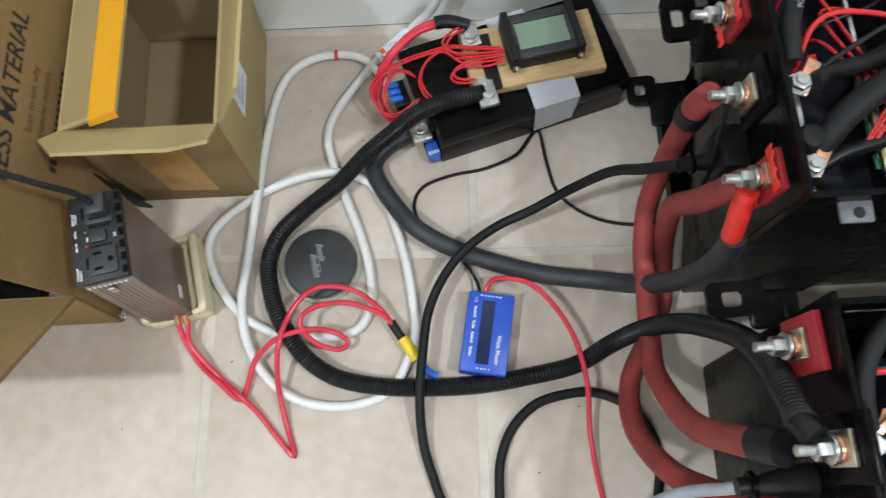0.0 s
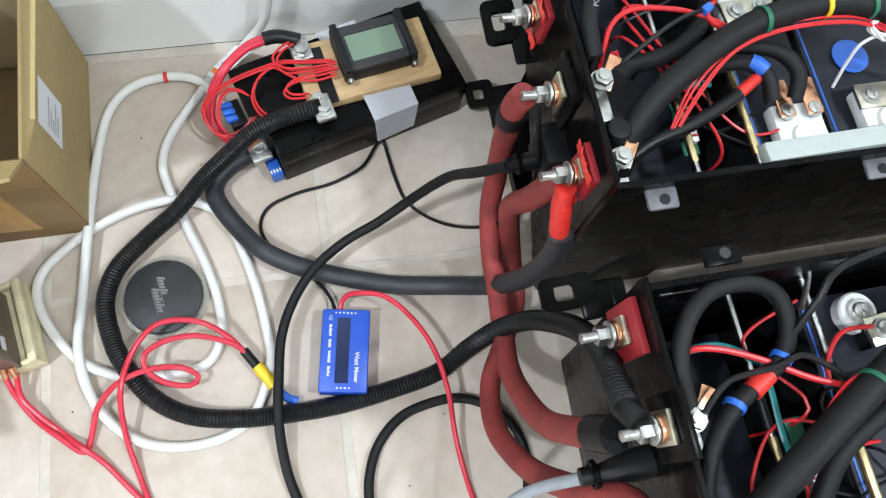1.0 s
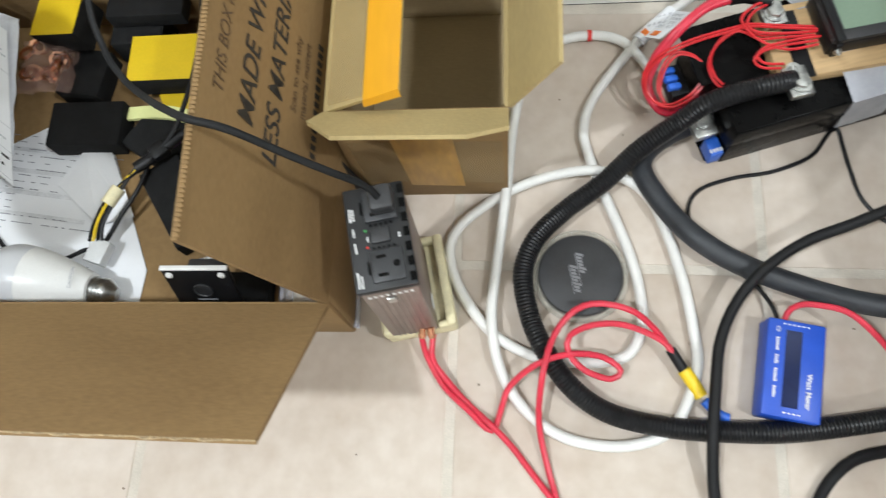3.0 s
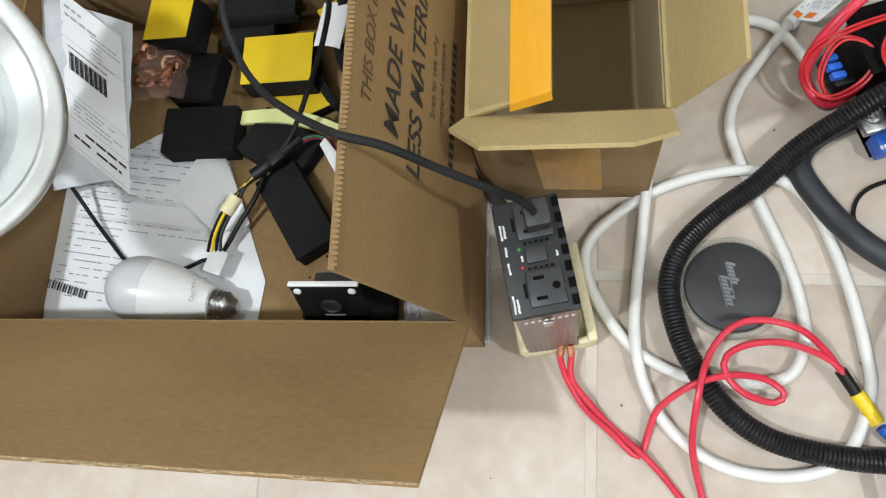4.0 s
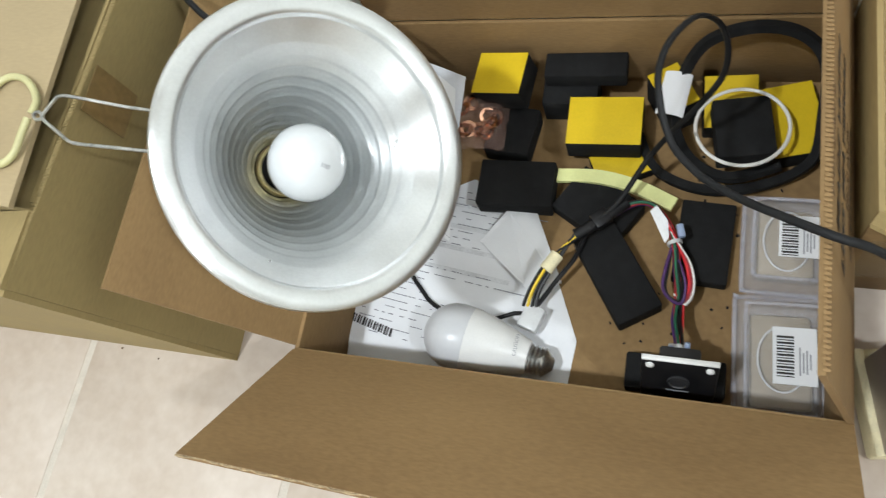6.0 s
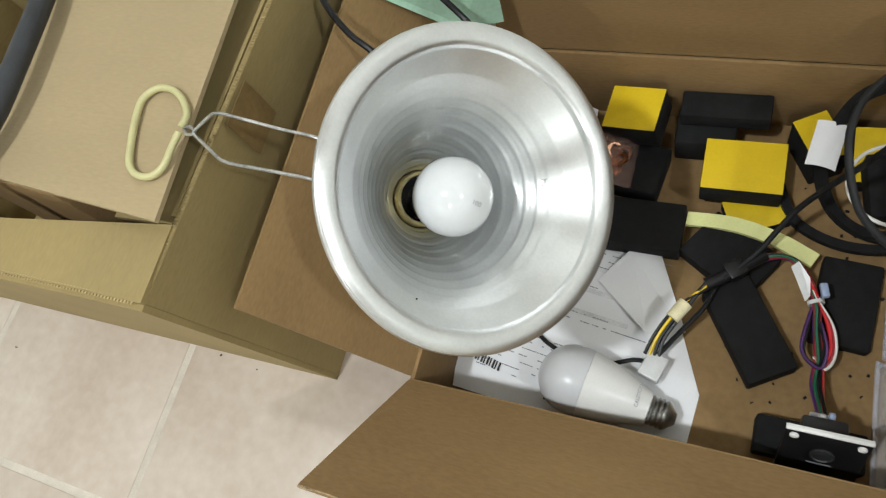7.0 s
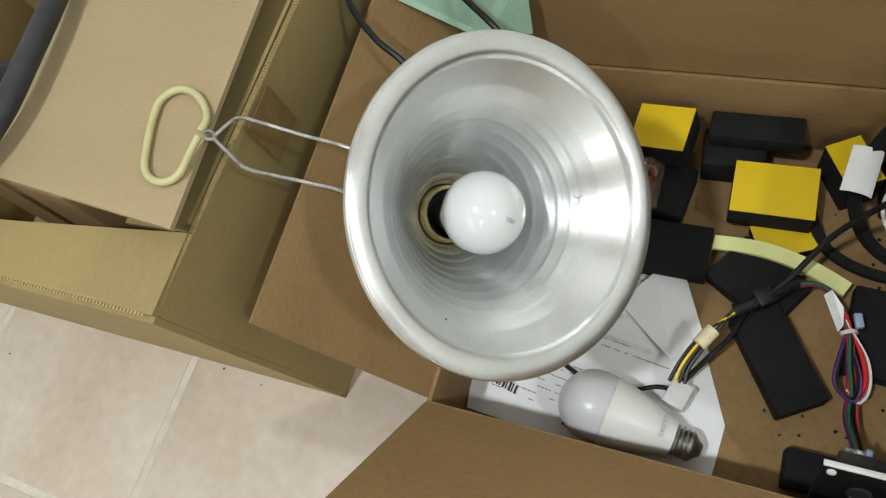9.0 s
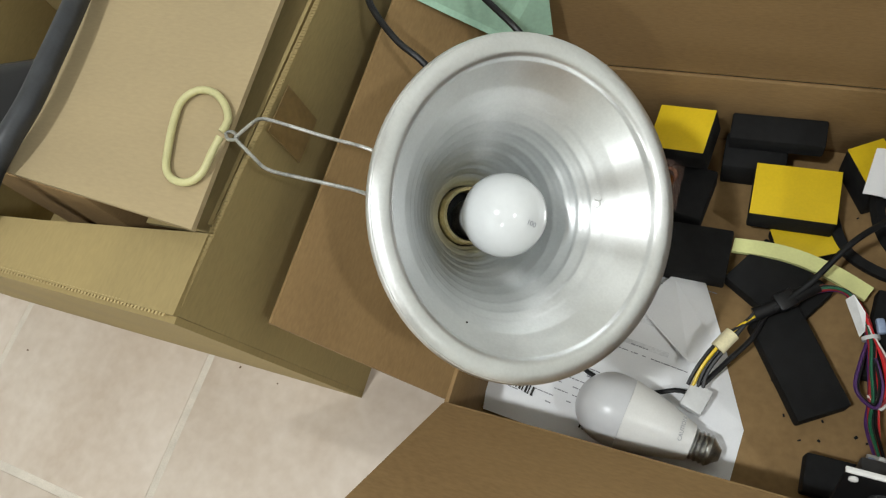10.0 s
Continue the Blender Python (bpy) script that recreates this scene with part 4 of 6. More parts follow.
box(0.012, 0.03, 0.004, MM @ pose(-0.0315, 0, 0.016), 0.001, bez)
box(0.012, 0.03, 0.004, MM @ pose(0.0315, 0, 0.016), 0.001, bez)
part("bezel", bez, GREYP, mt)
part("screen", box(0.051, 0.03, 0.002, MM @ pose(0, 0, 0.0162), 0), LCD, mt, "grey-green unlit screen")
for k in (-1, 1):
    part("clamp", box(0.007, 0.055, 0.006, MM @ pose(0.033 * k, 0, 0.0185), 0.0012), BLACKP, mt)
    part("clip", box(0.006, 0.004, 0.016, MM @ pose(0.033 * k, -0.027, 0.003), 0.001), BLACKP, mt)
    screw(MM @ pose(0.033 * k, -0.0295, 0.012, 90, 0, 0), mt, 0.0022)
for (x, y, r) in ((0.061, 0.09, 0), (0.0545, 0.0225, 0)):
    lg = part("shunt_terminal", box(0.019, 0.027, 0.007, pose(x, y, SH + 0.012, 0, 0, -4), 0.001), STEEL, sb, "zinc shunt terminal")
    part("bolt", cyl(0.0066, 0.006, pose(x, y - 0.003, SH + 0.019), 6, 0.001), STEEL, lg)
    part("washer", cyl(0.0086, 0.0015, pose(x, y - 0.003, SH + 0.0192), 24), STEEL, lg)
    screw(pose(x, y + 0.011, SH + 0.0194), lg, 0.0038)
MI = sb.matrix_world.inverted()
SENSE = [[(0.0640, 0.5250, 0.0790), (0.0334, 0.5275, 0.0790), (0.0163, 0.5313, 0.0760), (0.0027, 0.5302, 0.0740), (-0.0329, 0.5239, 0.0660), (-0.0575, 0.5163, 0.0550), (-0.0686, 0.5049, 0.0450), (-0.0639, 0.4900, 0.0350), (-0.0482, 0.4813, 0.0330), (-0.0277, 0.4893, 0.0370), (-0.0180, 0.5027, 0.0480), (-0.0259, 0.5140, 0.0560), (-0.0416, 0.5199, 0.0550), (-0.0522, 0.5112, 0.0480), (-0.0556, 0.4958, 0.0360), (-0.0467, 0.4827, 0.0260)],
         [(0.0634, 0.5171, 0.0790), (0.0326, 0.5152, 0.0790), (0.0193, 0.5163, 0.0770), (0.0108, 0.5227, 0.0760), (0.0024, 0.5258, 0.0740), (-0.0117, 0.5170, 0.0680), (-0.0183, 0.5027, 0.0630), (-0.0150, 0.4889, 0.0600), (-0.0084, 0.4819, 0.0580)],
         [(0.0649, 0.5117, 0.0790), (0.0398, 0.5083, 0.0790), (0.0204, 0.5028, 0.0790), (0.0131, 0.4945, 0.0790), (0.0188, 0.4878, 0.0790), (0.0340, 0.4881, 0.0770)],
         [(0.0656, 0.5205, 0.0790), (0.0365, 0.5181, 0.0810), (0.0168, 0.5205, 0.0810), (0.0103, 0.5283, 0.0810), (0.0167, 0.5395, 0.0810), (0.0288, 0.5472, 0.0800)],
         [(0.0647, 0.5082, 0.0790), (0.0396, 0.5050, 0.0780), (0.0172, 0.5145, 0.0800), (0.0067, 0.5327, 0.0800), (0.0170, 0.5449, 0.0810), (0.0290, 0.5503, 0.0800)]]
for k, q in enumerate(SENSE):
    pts = spline([MI @ Vector(v) for v in q], 0.003)
    part("sense_wire", sweep(pts, 0.00125, 6), REDW, sb, "thin red wire")
    if k < 3:
        shift = (Vector((0.001, -0.0032, 0.0006)), Vector((0.003, 0.003, -0.0005)), Vector((0.0035, 0.0028, 0.0004)))[k]
        part("sense_wire", sweep([v + shift for v in pts], 0.00125, 6), REDW, sb, "thin red wire")
for k in range(2):
    pts = [(0.033, 0.548 + 0.005 * k, 0.078), (0.012, 0.556 + 0.004 * k, 0.077), (-0.006, 0.5535 + 0.004 * k, 0.076), (-0.022, 0.5465 + 0.003 * k, 0.075), (-0.041 - 0.003 * k, 0.532, 0.068), (-0.055 - 0.004 * k, 0.519, 0.05), (-0.062 - 0.003 * k, 0.503, 0.03), (-0.05, 0.486 - 0.003 * k, 0.018), (-0.03, 0.489, 0.014), (-0.012, 0.505, 0.018)]
    part("red_lead", sweep(spline([MI @ Vector(q) for q in pts], 0.005), 0.0034, 10), REDC, sb, "thick red lead")
part("sleeve", sweep(spline([MI @ Vector(q) for q in ((0.034, 0.551, 0.079), (0.014, 0.558, 0.0785), (0.0, 0.557, 0.0775))], 0.005), 0.0068, 12), BLACKP, sb, "black lead sleeve")
tb = part("terminal_strip", box(0.016, 0.03, 0.014, pose(-0.02, 0.074, 0.02), 0.001), BLACKP, sb, "black terminal strip")
for k in range(3):
    part("crimp", box(0.012, 0.006, 0.006, pose(-0.026, 0.066 + 0.008 * k, 0.035, 0, 12, 0), 0.0014), BLUEI, tb, "blue crimp connector")
part("busbar", box(0.02, 0.024, 0.008, pose(-0.014, 0.026, 0.028), 0.001), STEEL, sb, "zinc terminal")
screw(pose(-0.014, 0.026, 0.036), sb, 0.005)
part("red_cap", box(0.014, 0.008, 0.004, pose(-0.018, 0.036, 0.037, 0, 0, 15), 0.001), ORANGE, sb, "orange crimp")
part("breaker", box(0.011, 0.017, 0.018, pose(-0.0066, 0.009, 0.004), 0.001), BLUEI, sb, "blue terminal block")
for k in range(4):
    part("pin", box(0.0016, 0.003, 0.0014, pose(-0.0118 + 0.003 * k, 0.004, 0.0222), 0), WHITEP, sb)
# clear tape strap over the board
bm = plate([(0.097, 0.042, SH + 0.0128), (0.098, -0.002, SH + 0.0008), (0.146, -0.002, SH + 0.0008), (0.146, 0.039, SH + 0.0128)], 0.0004)
plate([(0.098, -0.0022, SH + 0.0006), (0.102, -0.0024, 0.01), (0.144, -0.0024, 0.014), (0.146, -0.0022, SH + 0.0006)], 0.0004, bm)
part("tape_strap", bm, CLEAR, sb, "clear glossy tape strap", smooth=False)
bm = plate([(0.085, 0.112, SH + 0.0008), (0.085, 0.088, SH + 0.0128), (0.128, 0.088, SH + 0.0128), (0.128, 0.112, SH + 0.0008)], 0.0004)
part("tape_strap", bm, CLEAR, sb, "clear glossy tape strap", smooth=False)

# ---- blue watt meter ----
wm = thing("watt_meter", axes((0.0345, 0.252, 0.0), (0.0435, -0.0085, 0), (0.0185, 0.0745, 0)), "blue plastic watt meter with a dark window lying on the tiles", "watt meter")
part("case", box(0.0445, 0.078, 0.024, None, 0.002), BLUE, wm)
part("window", box(0.0122, 0.061, 0.0008, pose(-0.0018, 0, 0.0236), 0), BLUED, wm, "dark blue window")
text("Watt Meter", 0.0058, pose(0.0098, -0.0015, 0.0243, 0, 0, -90), WHITEI, wm, bold=0.0001)
text("CE", 0.004, pose(-0.0155, 0.0325, 0.0243, 0, 0, -90), WHITEI, wm)
words, y_ = [], 0.0225
for n_ in (7, 5, 7, 6):
    for k in range(n_):
        words.append((-0.0152, y_ - 0.00155 * k, 0.0021 if k % 3 else 0.0027, 0.0011))
    y_ -= 0.00155 * n_ + 0.0032
bars(words + [(-0.0105 + 0.0036 * k, 0.0345, 0.0017, 0.0013) for k in range(6)] + [(-0.0062 + 0.0036 * k, -0.0355, 0.0017, 0.0013) for k in range(4)], pose(0, 0, 0.02425), WHITEI, wm)

# ---- round disc in a clear case ----
pk = thing("round_disc", pose(-0.126, 0.334, 0), "black round disc with a grey emblem in a clear plastic case", "disc")
part("rim", lathe([(0.035, 0), (0.041, 0), (0.0415, 0.004), (0.0405, 0.008), (0.037, 0.0085), (0.0355, 0.006), (0.035, 0)], None, 64), PUCKC, pk, "clear plastic rim")
part("disc", lathe([(0, 0), (0.0365, 0), (0.037, 0.003), (0.0355, 0.0082), (0.034, 0.009), (0, 0.0092)], None, 64), GREYP, pk)
shear = Matrix(((1, 0.45, 0, 0), (0, 1, 0, 0), (0, 0, 1, 0), (0, 0, 0, 1)))
bars([(-0.02 + 0.0031 * k, 0.0006, 0.0025, 0.006 if k in (0, 4) else 0.0042) for k in range(6)] + [(-0.007 + 0.0031 * k, -0.0066, 0.0025, 0.006 if k in (0, 3, 5) else 0.0044) for k in range(8)] + [(-0.019, -0.0004, 0.03, 0.0006), (-0.006, -0.0078, 0.026, 0.0006)], pose(-0.001, 0.0, 0.0097, 0, 0, -80) @ shear, mat("emblem_grey", (0.2, 0.2, 0.21), 0.5), pk, "emblem")

# ---- inverter standing on end ----
iv = thing("power_inverter", axes((-0.272, 0.3155, 0.018), (0.038, 0.0075, 0), (-0.0155, 0.07, 0)), "bronze metal power inverter standing on end with two outlets", "inverter")
IW, ID, IH = 0.041, 0.073, 0.150
part("body", box(IW - 0.002, ID - 0.002, IH - 0.006, None, 0.002), INVM, iv)
for s in (-1, 1):
    for k in range(7):
        part("fin", box(0.0018, 0.0012, IH - 0.012, pose(-IW / 2 + 0.0085 + k * 0.004, s * (ID / 2 - 0.0012), 0.002), 0), INVM, iv)
part("face", box(IW, ID, 0.007, pose(0, 0, IH - 0.006), 0.0012), mat("face_plastic", (0.009, 0.0095, 0.011), 0.5, 0, 0.15, 60, 900, 0.1), iv, "black outlet face")
FZ = IH + 0.0012
OUTLET = mat("outlet_plastic", (0.026, 0.027, 0.03), 0.45, 0, 0.1, 60, 700, 0.05)
for y in (-0.021, 0.021):
    o = part("outlet", box(0.022, 0.022, 0.003, pose(0.003, y, FZ - 0.001), 0.0012), OUTLET, iv, "dark grey outlet")
    for sy in (-0.0062, 0.0062):
        part("slot", box(0.0066, 0.0022, 0.0004, pose(-0.0005, y + sy, FZ + 0.0019), 0), BLACKM, o)
    part("slot", cyl(0.0024, 0.0004, pose(0.009, y, FZ + 0.0019), 14), BLACKM, o)
part("rocker_switch", box(0.013, 0.0105, 0.003, pose(0.001, 0.0, FZ - 0.0005), 0.0012), GREYP, iv, "dark rocker switch")
for k in range(7):
    part("vent", box(0.0042, 0.0062, 0.0008, pose(0.0184, -0.031 + 0.0103 * k, FZ - 0.0002), 0), BLACKM, iv)
for s in (-1, 1):
    for k in range(5):
        part("vent", box(0.0019, 0.0016, 0.0006, pose(-0.0045 + 0.0034 * k, s * 0.0081, FZ - 0.0002), 0), BLACKM, iv)
    part("latch_notch", box(0.0016, 0.009, 0.0006, pose(-0.0095, s * 0.021, FZ - 0.0002), 0), BLACKM, iv)
part("led", cyl(0.0009, 0.0012, pose(-0.0085, 0.0048, FZ - 0.0003), 12), LEDG, iv, "green indicator")
part("led", cyl(0.0009, 0.0012, pose(-0.0085, -0.0068, FZ - 0.0003), 12), LEDR, iv, "red indicator")
rng = random.Random(31)
small = []
for x_, y_, n_ in ((-0.0182, -0.0335, 9), (-0.016, -0.0335, 7), (-0.0182, 0.0125, 8), (-0.016, 0.0135, 7), (-0.0172, -0.0095, 6), (-0.0172, 0.002, 5), (0.0125, -0.003, 3), (-0.0085, -0.0028, 3)):
    for k in range(n_):
        small.append((x_ + 0.0003 * rng.random(), y_ + 0.00125 * k, 0.0011 + 0.0003 * rng.random(), 0.0008 + 0.0003 * rng.random()))
bars(small, pose(0, 0, FZ - 0.00015), WHITEI, iv)
bars([(-0.014 + 0.004 * k, 0, 0.0022, 0.005) for k in range(8)], pose(0, -ID / 2 - 0.0022, IH - 0.008, 90, 0, 0), WHITEI, iv, "serration")
part("bracket", box(0.006, 0.002, 0.01, pose(0.0, -ID / 2 - 0.002, IH - 0.024), 0.0004), STEEL, iv)
part("label_plate", box(0.0006, 0.012, 0.008, pose(IW / 2 + 0.0001, -0.02, 0.03), 0), PAPER, iv, "small white sticker")
pl = thing("foam_pad", axes((-0.267, 0.3205, 0.0), (0.038, 0.0075, 0), (-0.0155, 0.07, 0)), "yellowed foam end cap under the inverter", "foam pad")
bm = box(0.06, 0.08, 0.018, None, 0.003)
for w_, d_, x_, y_, h_ in ((0.008, 0.08, 0.026, 0, 0.014), (0.008, 0.08, -0.0275, 0, 0.017), (0.018, 0.006, -0.019, -0.037, 0.008), (0.012, 0.006, 0.02, -0.037, 0.01), (0.06, 0.006, 0, 0.037, 0.012)):
    box(w_, d_, h_, pose(x_, y_, 0.0165), 0.0025, bm)
part("pad", bm, STYRO, pl)
# plug and cord from the inverter over the flap into the carton
CORD = [(-0.2715, 0.337, 0.184), (-0.279, 0.341, 0.195), (-0.295, 0.342, 0.212), (-0.317, 0.345, 0.232), (-0.345, 0.35, 0.256), (-0.366, 0.353, 0.264), (-0.388, 0.367, 0.252), (-0.408, 0.383, 0.236), (-0.428, 0.4, 0.225), (-0.444, 0.418, 0.222), (-0.451, 0.431, 0.225), (-0.456, 0.445, 0.232), (-0.4585, 0.465, 0.238), (-0.453, 0.487, 0.238), (-0.4385, 0.51, 0.23), (-0.424, 0.518, 0.212), (-0.4165, 0.5135, 0.19), (-0.418, 0.5065, 0.165), (-0.433, 0.502, 0.13), (-0.449, 0.4977, 0.1), (-0.467, 0.488, 0.07), (-0.488, 0.46, 0.046), (-0.51, 0.434, 0.04)]
cd = cable("mains_cable", CORD, 0.0024, RUBBER, "black power cord from the inverter into the carton", seg=10, flat=0.75)
part("plug", box(0.016, 0.018, 0.0125, axes((-0.2705, 0.338, 0.1715), (0.038, 0.0075, 0), (-0.0155, 0.07, 0)), 0.003), GREYP, cd, "dark grey moulded plug")


# ---- cartons ----
def wall_panel(name, corners, material, parent, thick=0.004, label=""):
    return part(name, plate(corners, thick), material, parent, label, smooth=False)


def ragged(a, b, depth, parent, material=CARDE, n=40):
    """The torn, fluted edge of a sheet from a to b."""
    bm = bmesh.new()
    a, b = Vector(a), Vector(b)
    for k in range(n):
        p = a.lerp(b, (k + 0.5) / n)
        box((b - a).length / n * 0.55, depth, 0.0036, axes(p, b - a, (0, 0, 1)) @ pose(0, 0, -0.0018), 0, bm)
    return part("fluted_edge", bm, material, parent)


X0, X1, Y0, Y1, BH = -0.733, -0.32, 0.286, 0.606, 0.1
bx = thing("carton", pose(0, 0, 0), "open brown cardboard carton with flaps spread, half full of parts", "carton")
part("bottom", box(X1 - X0, Y1 - Y0, 0.005, pose((X0 + X1) / 2, (Y0 + Y1) / 2, 0), 0), CARD, bx)
for nm, s, m in (("front_wall", (X1 - X0, 0.004), pose((X0 + X1) / 2, Y0, 0.005)), ("back_wall", (X1 - X0, 0.004), pose((X0 + X1) / 2, Y1, 0.005)),
                 ("side_wall", (0.004, Y1 - Y0 - 0.004), pose(X0 + 0.002, (Y0 + Y1) / 2, 0.005)), ("side_wall", (0.004, Y1 - Y0 - 0.004), pose(X1 - 0.002, (Y0 + Y1) / 2, 0.005))):
    part(nm, box(s[0], s[1], BH - 0.005, m, 0.0006), CARD, bx)
wall_panel("front_flap", [(-0.754, 0.192, 0.19), (-0.331, 0.184, 0.2), (X1, Y0, BH + 0.002), (X0, Y0, BH + 0.002)], CARD, bx)
wall_panel("back_flap", [(X0, Y1, BH + 0.003), (X1, Y1, BH + 0.003), (X1, Y1 + 0.003, 0.25), (X0, Y1 + 0.003, 0.25)], CARD, bx)
wall_panel("left_flap", [(X0 + 0.001, Y0 + 0.004, BH), (X0 + 0.001, Y1, BH), (-0.82, 0.6, 0.236), (-0.819, 0.291, 0.232)], CARD, bx)
rf = wall_panel("right_flap", [(X1, Y0, BH + 0.002), (X1, Y1, BH + 0.002), (-0.368, 0.6, 0.259), (-0.367, 0.285, 0.254)], CARD, bx)
ragged((-0.3672, 0.286, 0.2548), (-0.3682, 0.6, 0.2598), 0.0007, rf, CARD, 110)
rng = random.Random(6)
fa, fb, out = Vector((-0.754, 0.192, 0.1895)), Vector((-0.331, 0.184, 0.1995)), Vector((0, -0.72, 0.69))
jag = [fa.lerp(fb, k / 70) + out * (0.0004 + 0.0026 * rng.random() ** 2) for k in range(71)]
part("torn_edge", plate([tuple(v) for v in [fb - out * 0.002, fa - out * 0.002] + jag], 0.0012), CARDE, bx, "pale torn paper edge", smooth=False)
FM = axes((X1, Y0, BH + 0.002), (0, 1, 0), (-0.3675 - X1, 0, 0.1545)) @ pose(0, 0, 0.0006)
for s, size, x, y, b in (("THIS BOX IS", 0.0135, 0.098, 0.139, 0), ("MADE WITH", 0.0225, 0.09, 0.108, 0.0002), ("LESS MATERIAL", 0.0225, 0.074, 0.08, 0.0002)):
    text(s, size, FM @ pose(x, y, 0), INKB if s[0] == "T" else INK, rf, shear=0.15, bold=b)
for s, x, y in (("Scan to see why", 0.124, 0.063), ("material matters", 0.124, 0.051)):
    text(s, 0.0095, FM @ pose(x, y, 0), INKB, rf)
bars([(0.1 + 0.007 * k, 0.034, 0.0045, 0.007) for k in range(14)], FM, INK, rf)

sx = thing("small_carton", pose(0, 0, 0), "open tan cardboard box with orange tape, against the baseboard", "carton")
A0, A1, C0, C1, CH = -0.319, -0.187, 0.413, 0.603, 0.158
part("bottom", box(A1 - A0, C1 - C0, 0.004, pose((A0 + A1) / 2, (C0 + C1) / 2, 0), 0), CARD3, sx)
for nm, s, m in (("front_wall", (A1 - A0, 0.003), pose((A0 + A1) / 2, C0, 0.004)), ("back_wall", (A1 - A0, 0.003), pose((A0 + A1) / 2, C1, 0.004)),
                 ("side_wall", (0.003, C1 - C0 - 0.003), pose(A0 + 0.0015, (C0 + C1) / 2, 0.004)), ("side_wall", (0.003, C1 - C0 - 0.003), pose(A1 - 0.0015, (C0 + C1) / 2, 0.004))):
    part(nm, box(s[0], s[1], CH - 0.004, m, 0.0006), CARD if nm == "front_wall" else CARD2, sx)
for nm, s, m in (("back_lining", (A1 - A0 - 0.006, 0.001), pose((A0 + A1) / 2, C1 - 0.0022, 0.005)), ("side_lining", (0.001, C1 - C0 - 0.01), pose(A1 - 0.0038, (C0 + C1) / 2, 0.005)), ("side_lining", (0.001, C1 - C0 - 0.01), pose(A0 + 0.0038, (C0 + C1) / 2, 0.005))):
    part(nm, box(s[0], s[1], CH - 0.008, m, 0), CARD3, sx, "brown inner face")
wall_panel("front_flap", [(A0 + 0.014, 0.378, 0.19), (A1 - 0.027, 0.376, 0.192), (A1 + 0.0005, 0.387, 0.182), (A1, C0, CH + 0.001), (A0, C0, CH + 0.001), (A0 - 0.008, 0.4, 0.1705)], CARD2, sx, 0.003)
wall_panel("right_flap", [(A1, C0 + 0.001, CH), (A1 + 0.031, C0 - 0.003, CH + 0.0625), (A1 + 0.034, C1 - 0.006, CH + 0.0625), (A1, C1, CH)], CARD2, sx, 0.003)
wall_panel("left_flap", [(A0, C0, CH), (-0.262, C0 + 0.004, 0.182), (-0.262, C1 - 0.003, 0.182), (A0, C1, CH)], CARD2, sx, 0.003)
tp = plate([(-0.288, C0 + 0.001, 0.1722), (-0.2615, C0 + 0.003, 0.1832), (-0.2615, C1 - 0.003, 0.1832), (-0.288, C1 - 0.003, 0.1722)], 0.0005)
plate([(-0.288, C0 + 0.0005, 0.172), (-0.288, C0 - 0.001, 0.166), (-0.2605, C0 + 0.001, 0.176), (-0.2615, C0 + 0.003, 0.1832)], 0.0004, tp)
part("tape", plate([(-0.316, C0 + 0.004, 0.161), (-0.2885, C0 + 0.004, 0.1726), (-0.2885, C1 - 0.006, 0.1726), (-0.316, C1 - 0.006, 0.161)], 0.0003), CLEARB, sx, "clear wrinkled tape", smooth=False)
part("tape", tp, TAPE, sx, "bright orange packing tape", smooth=False)
# brown tape down the middle of the front wall
part("tape", plate([(-0.279, C0 - 0.0019, 0.125), (-0.23, C0 - 0.0019, 0.125), (-0.2245, C0 - 0.0019, 0.024), (-0.271, C0 - 0.0019, 0.028)][::-1], 0.0003), TAPEB, sx, "shiny brown patch", smooth=False)
part("tape", plate([(-0.312, C0 - 0.0017, 0.112), (-0.192, C0 - 0.0017, 0.11), (-0.19, C0 - 0.0017, 0.03), (-0.309, C0 - 0.0017, 0.036)][::-1], 0.0002), CLEARB, sx, "clear glossy tape", smooth=False)
lbm = axes((A1 + 0.0004, 0.462, 0.1), (0, 1, 0), (0, 0, 1))
lbp = part("sticker", box(0.045, 0.05, 0.0004, lbm @ pose(0.022, 0.004, 0), 0), PAPER, sx, "white shipping label")
bars([(0.006, -0.012 + 0.005 * k, (0.02, 0.03, 0.012)[k % 3], 0.002) for k in range(5)], lbm @ pose(0, 0, 0.0007), INKG, lbp)
part("inner_fold", plate([(A0 + 0.005, C0 + 0.06, 0.0048), (A1 - 0.02, C0 + 0.06, 0.0048), (A1 - 0.03, C1 - 0.01, 0.006), (A0 + 0.005, C1 - 0.01, 0.006)], 0.0006), CARD3, sx, smooth=False)

# ---- left carton ----
lx = thing("tall_carton", pose(0, 0, 0), "tall tan cardboard carton with loose flaps, standing on the tiles", "carton")
L0, L1, M0, M1, LH = -1.32, -0.852, 0.287, 0.6, 0.272
part("bottom", box(L1 - L0, M1 - M0, 0.005, pose((L0 + L1) / 2, (M0 + M1) / 2, 0), 0), TAN, lx)
for nm, s, m in (("back_wall", (L1 - L0, 0.005), pose((L0 + L1) / 2, M1, 0.005)),
                 ("side_wall", (0.005, M1 - M0 - 0.005), pose(L0 + 0.0025, (M0 + M1) / 2, 0.005))):
    part(nm, box(s[0], s[1], LH - 0.005, m, 0.0008), TAN, lx)
wall_panel("front_wall", [(L1 + 0.006, M0, 0), (L1 - 0.006, M0 - 0.013, LH), (L0, M0 - 0.013, LH), (L0, M0, 0)][::-1], TAN, lx, 0.005)
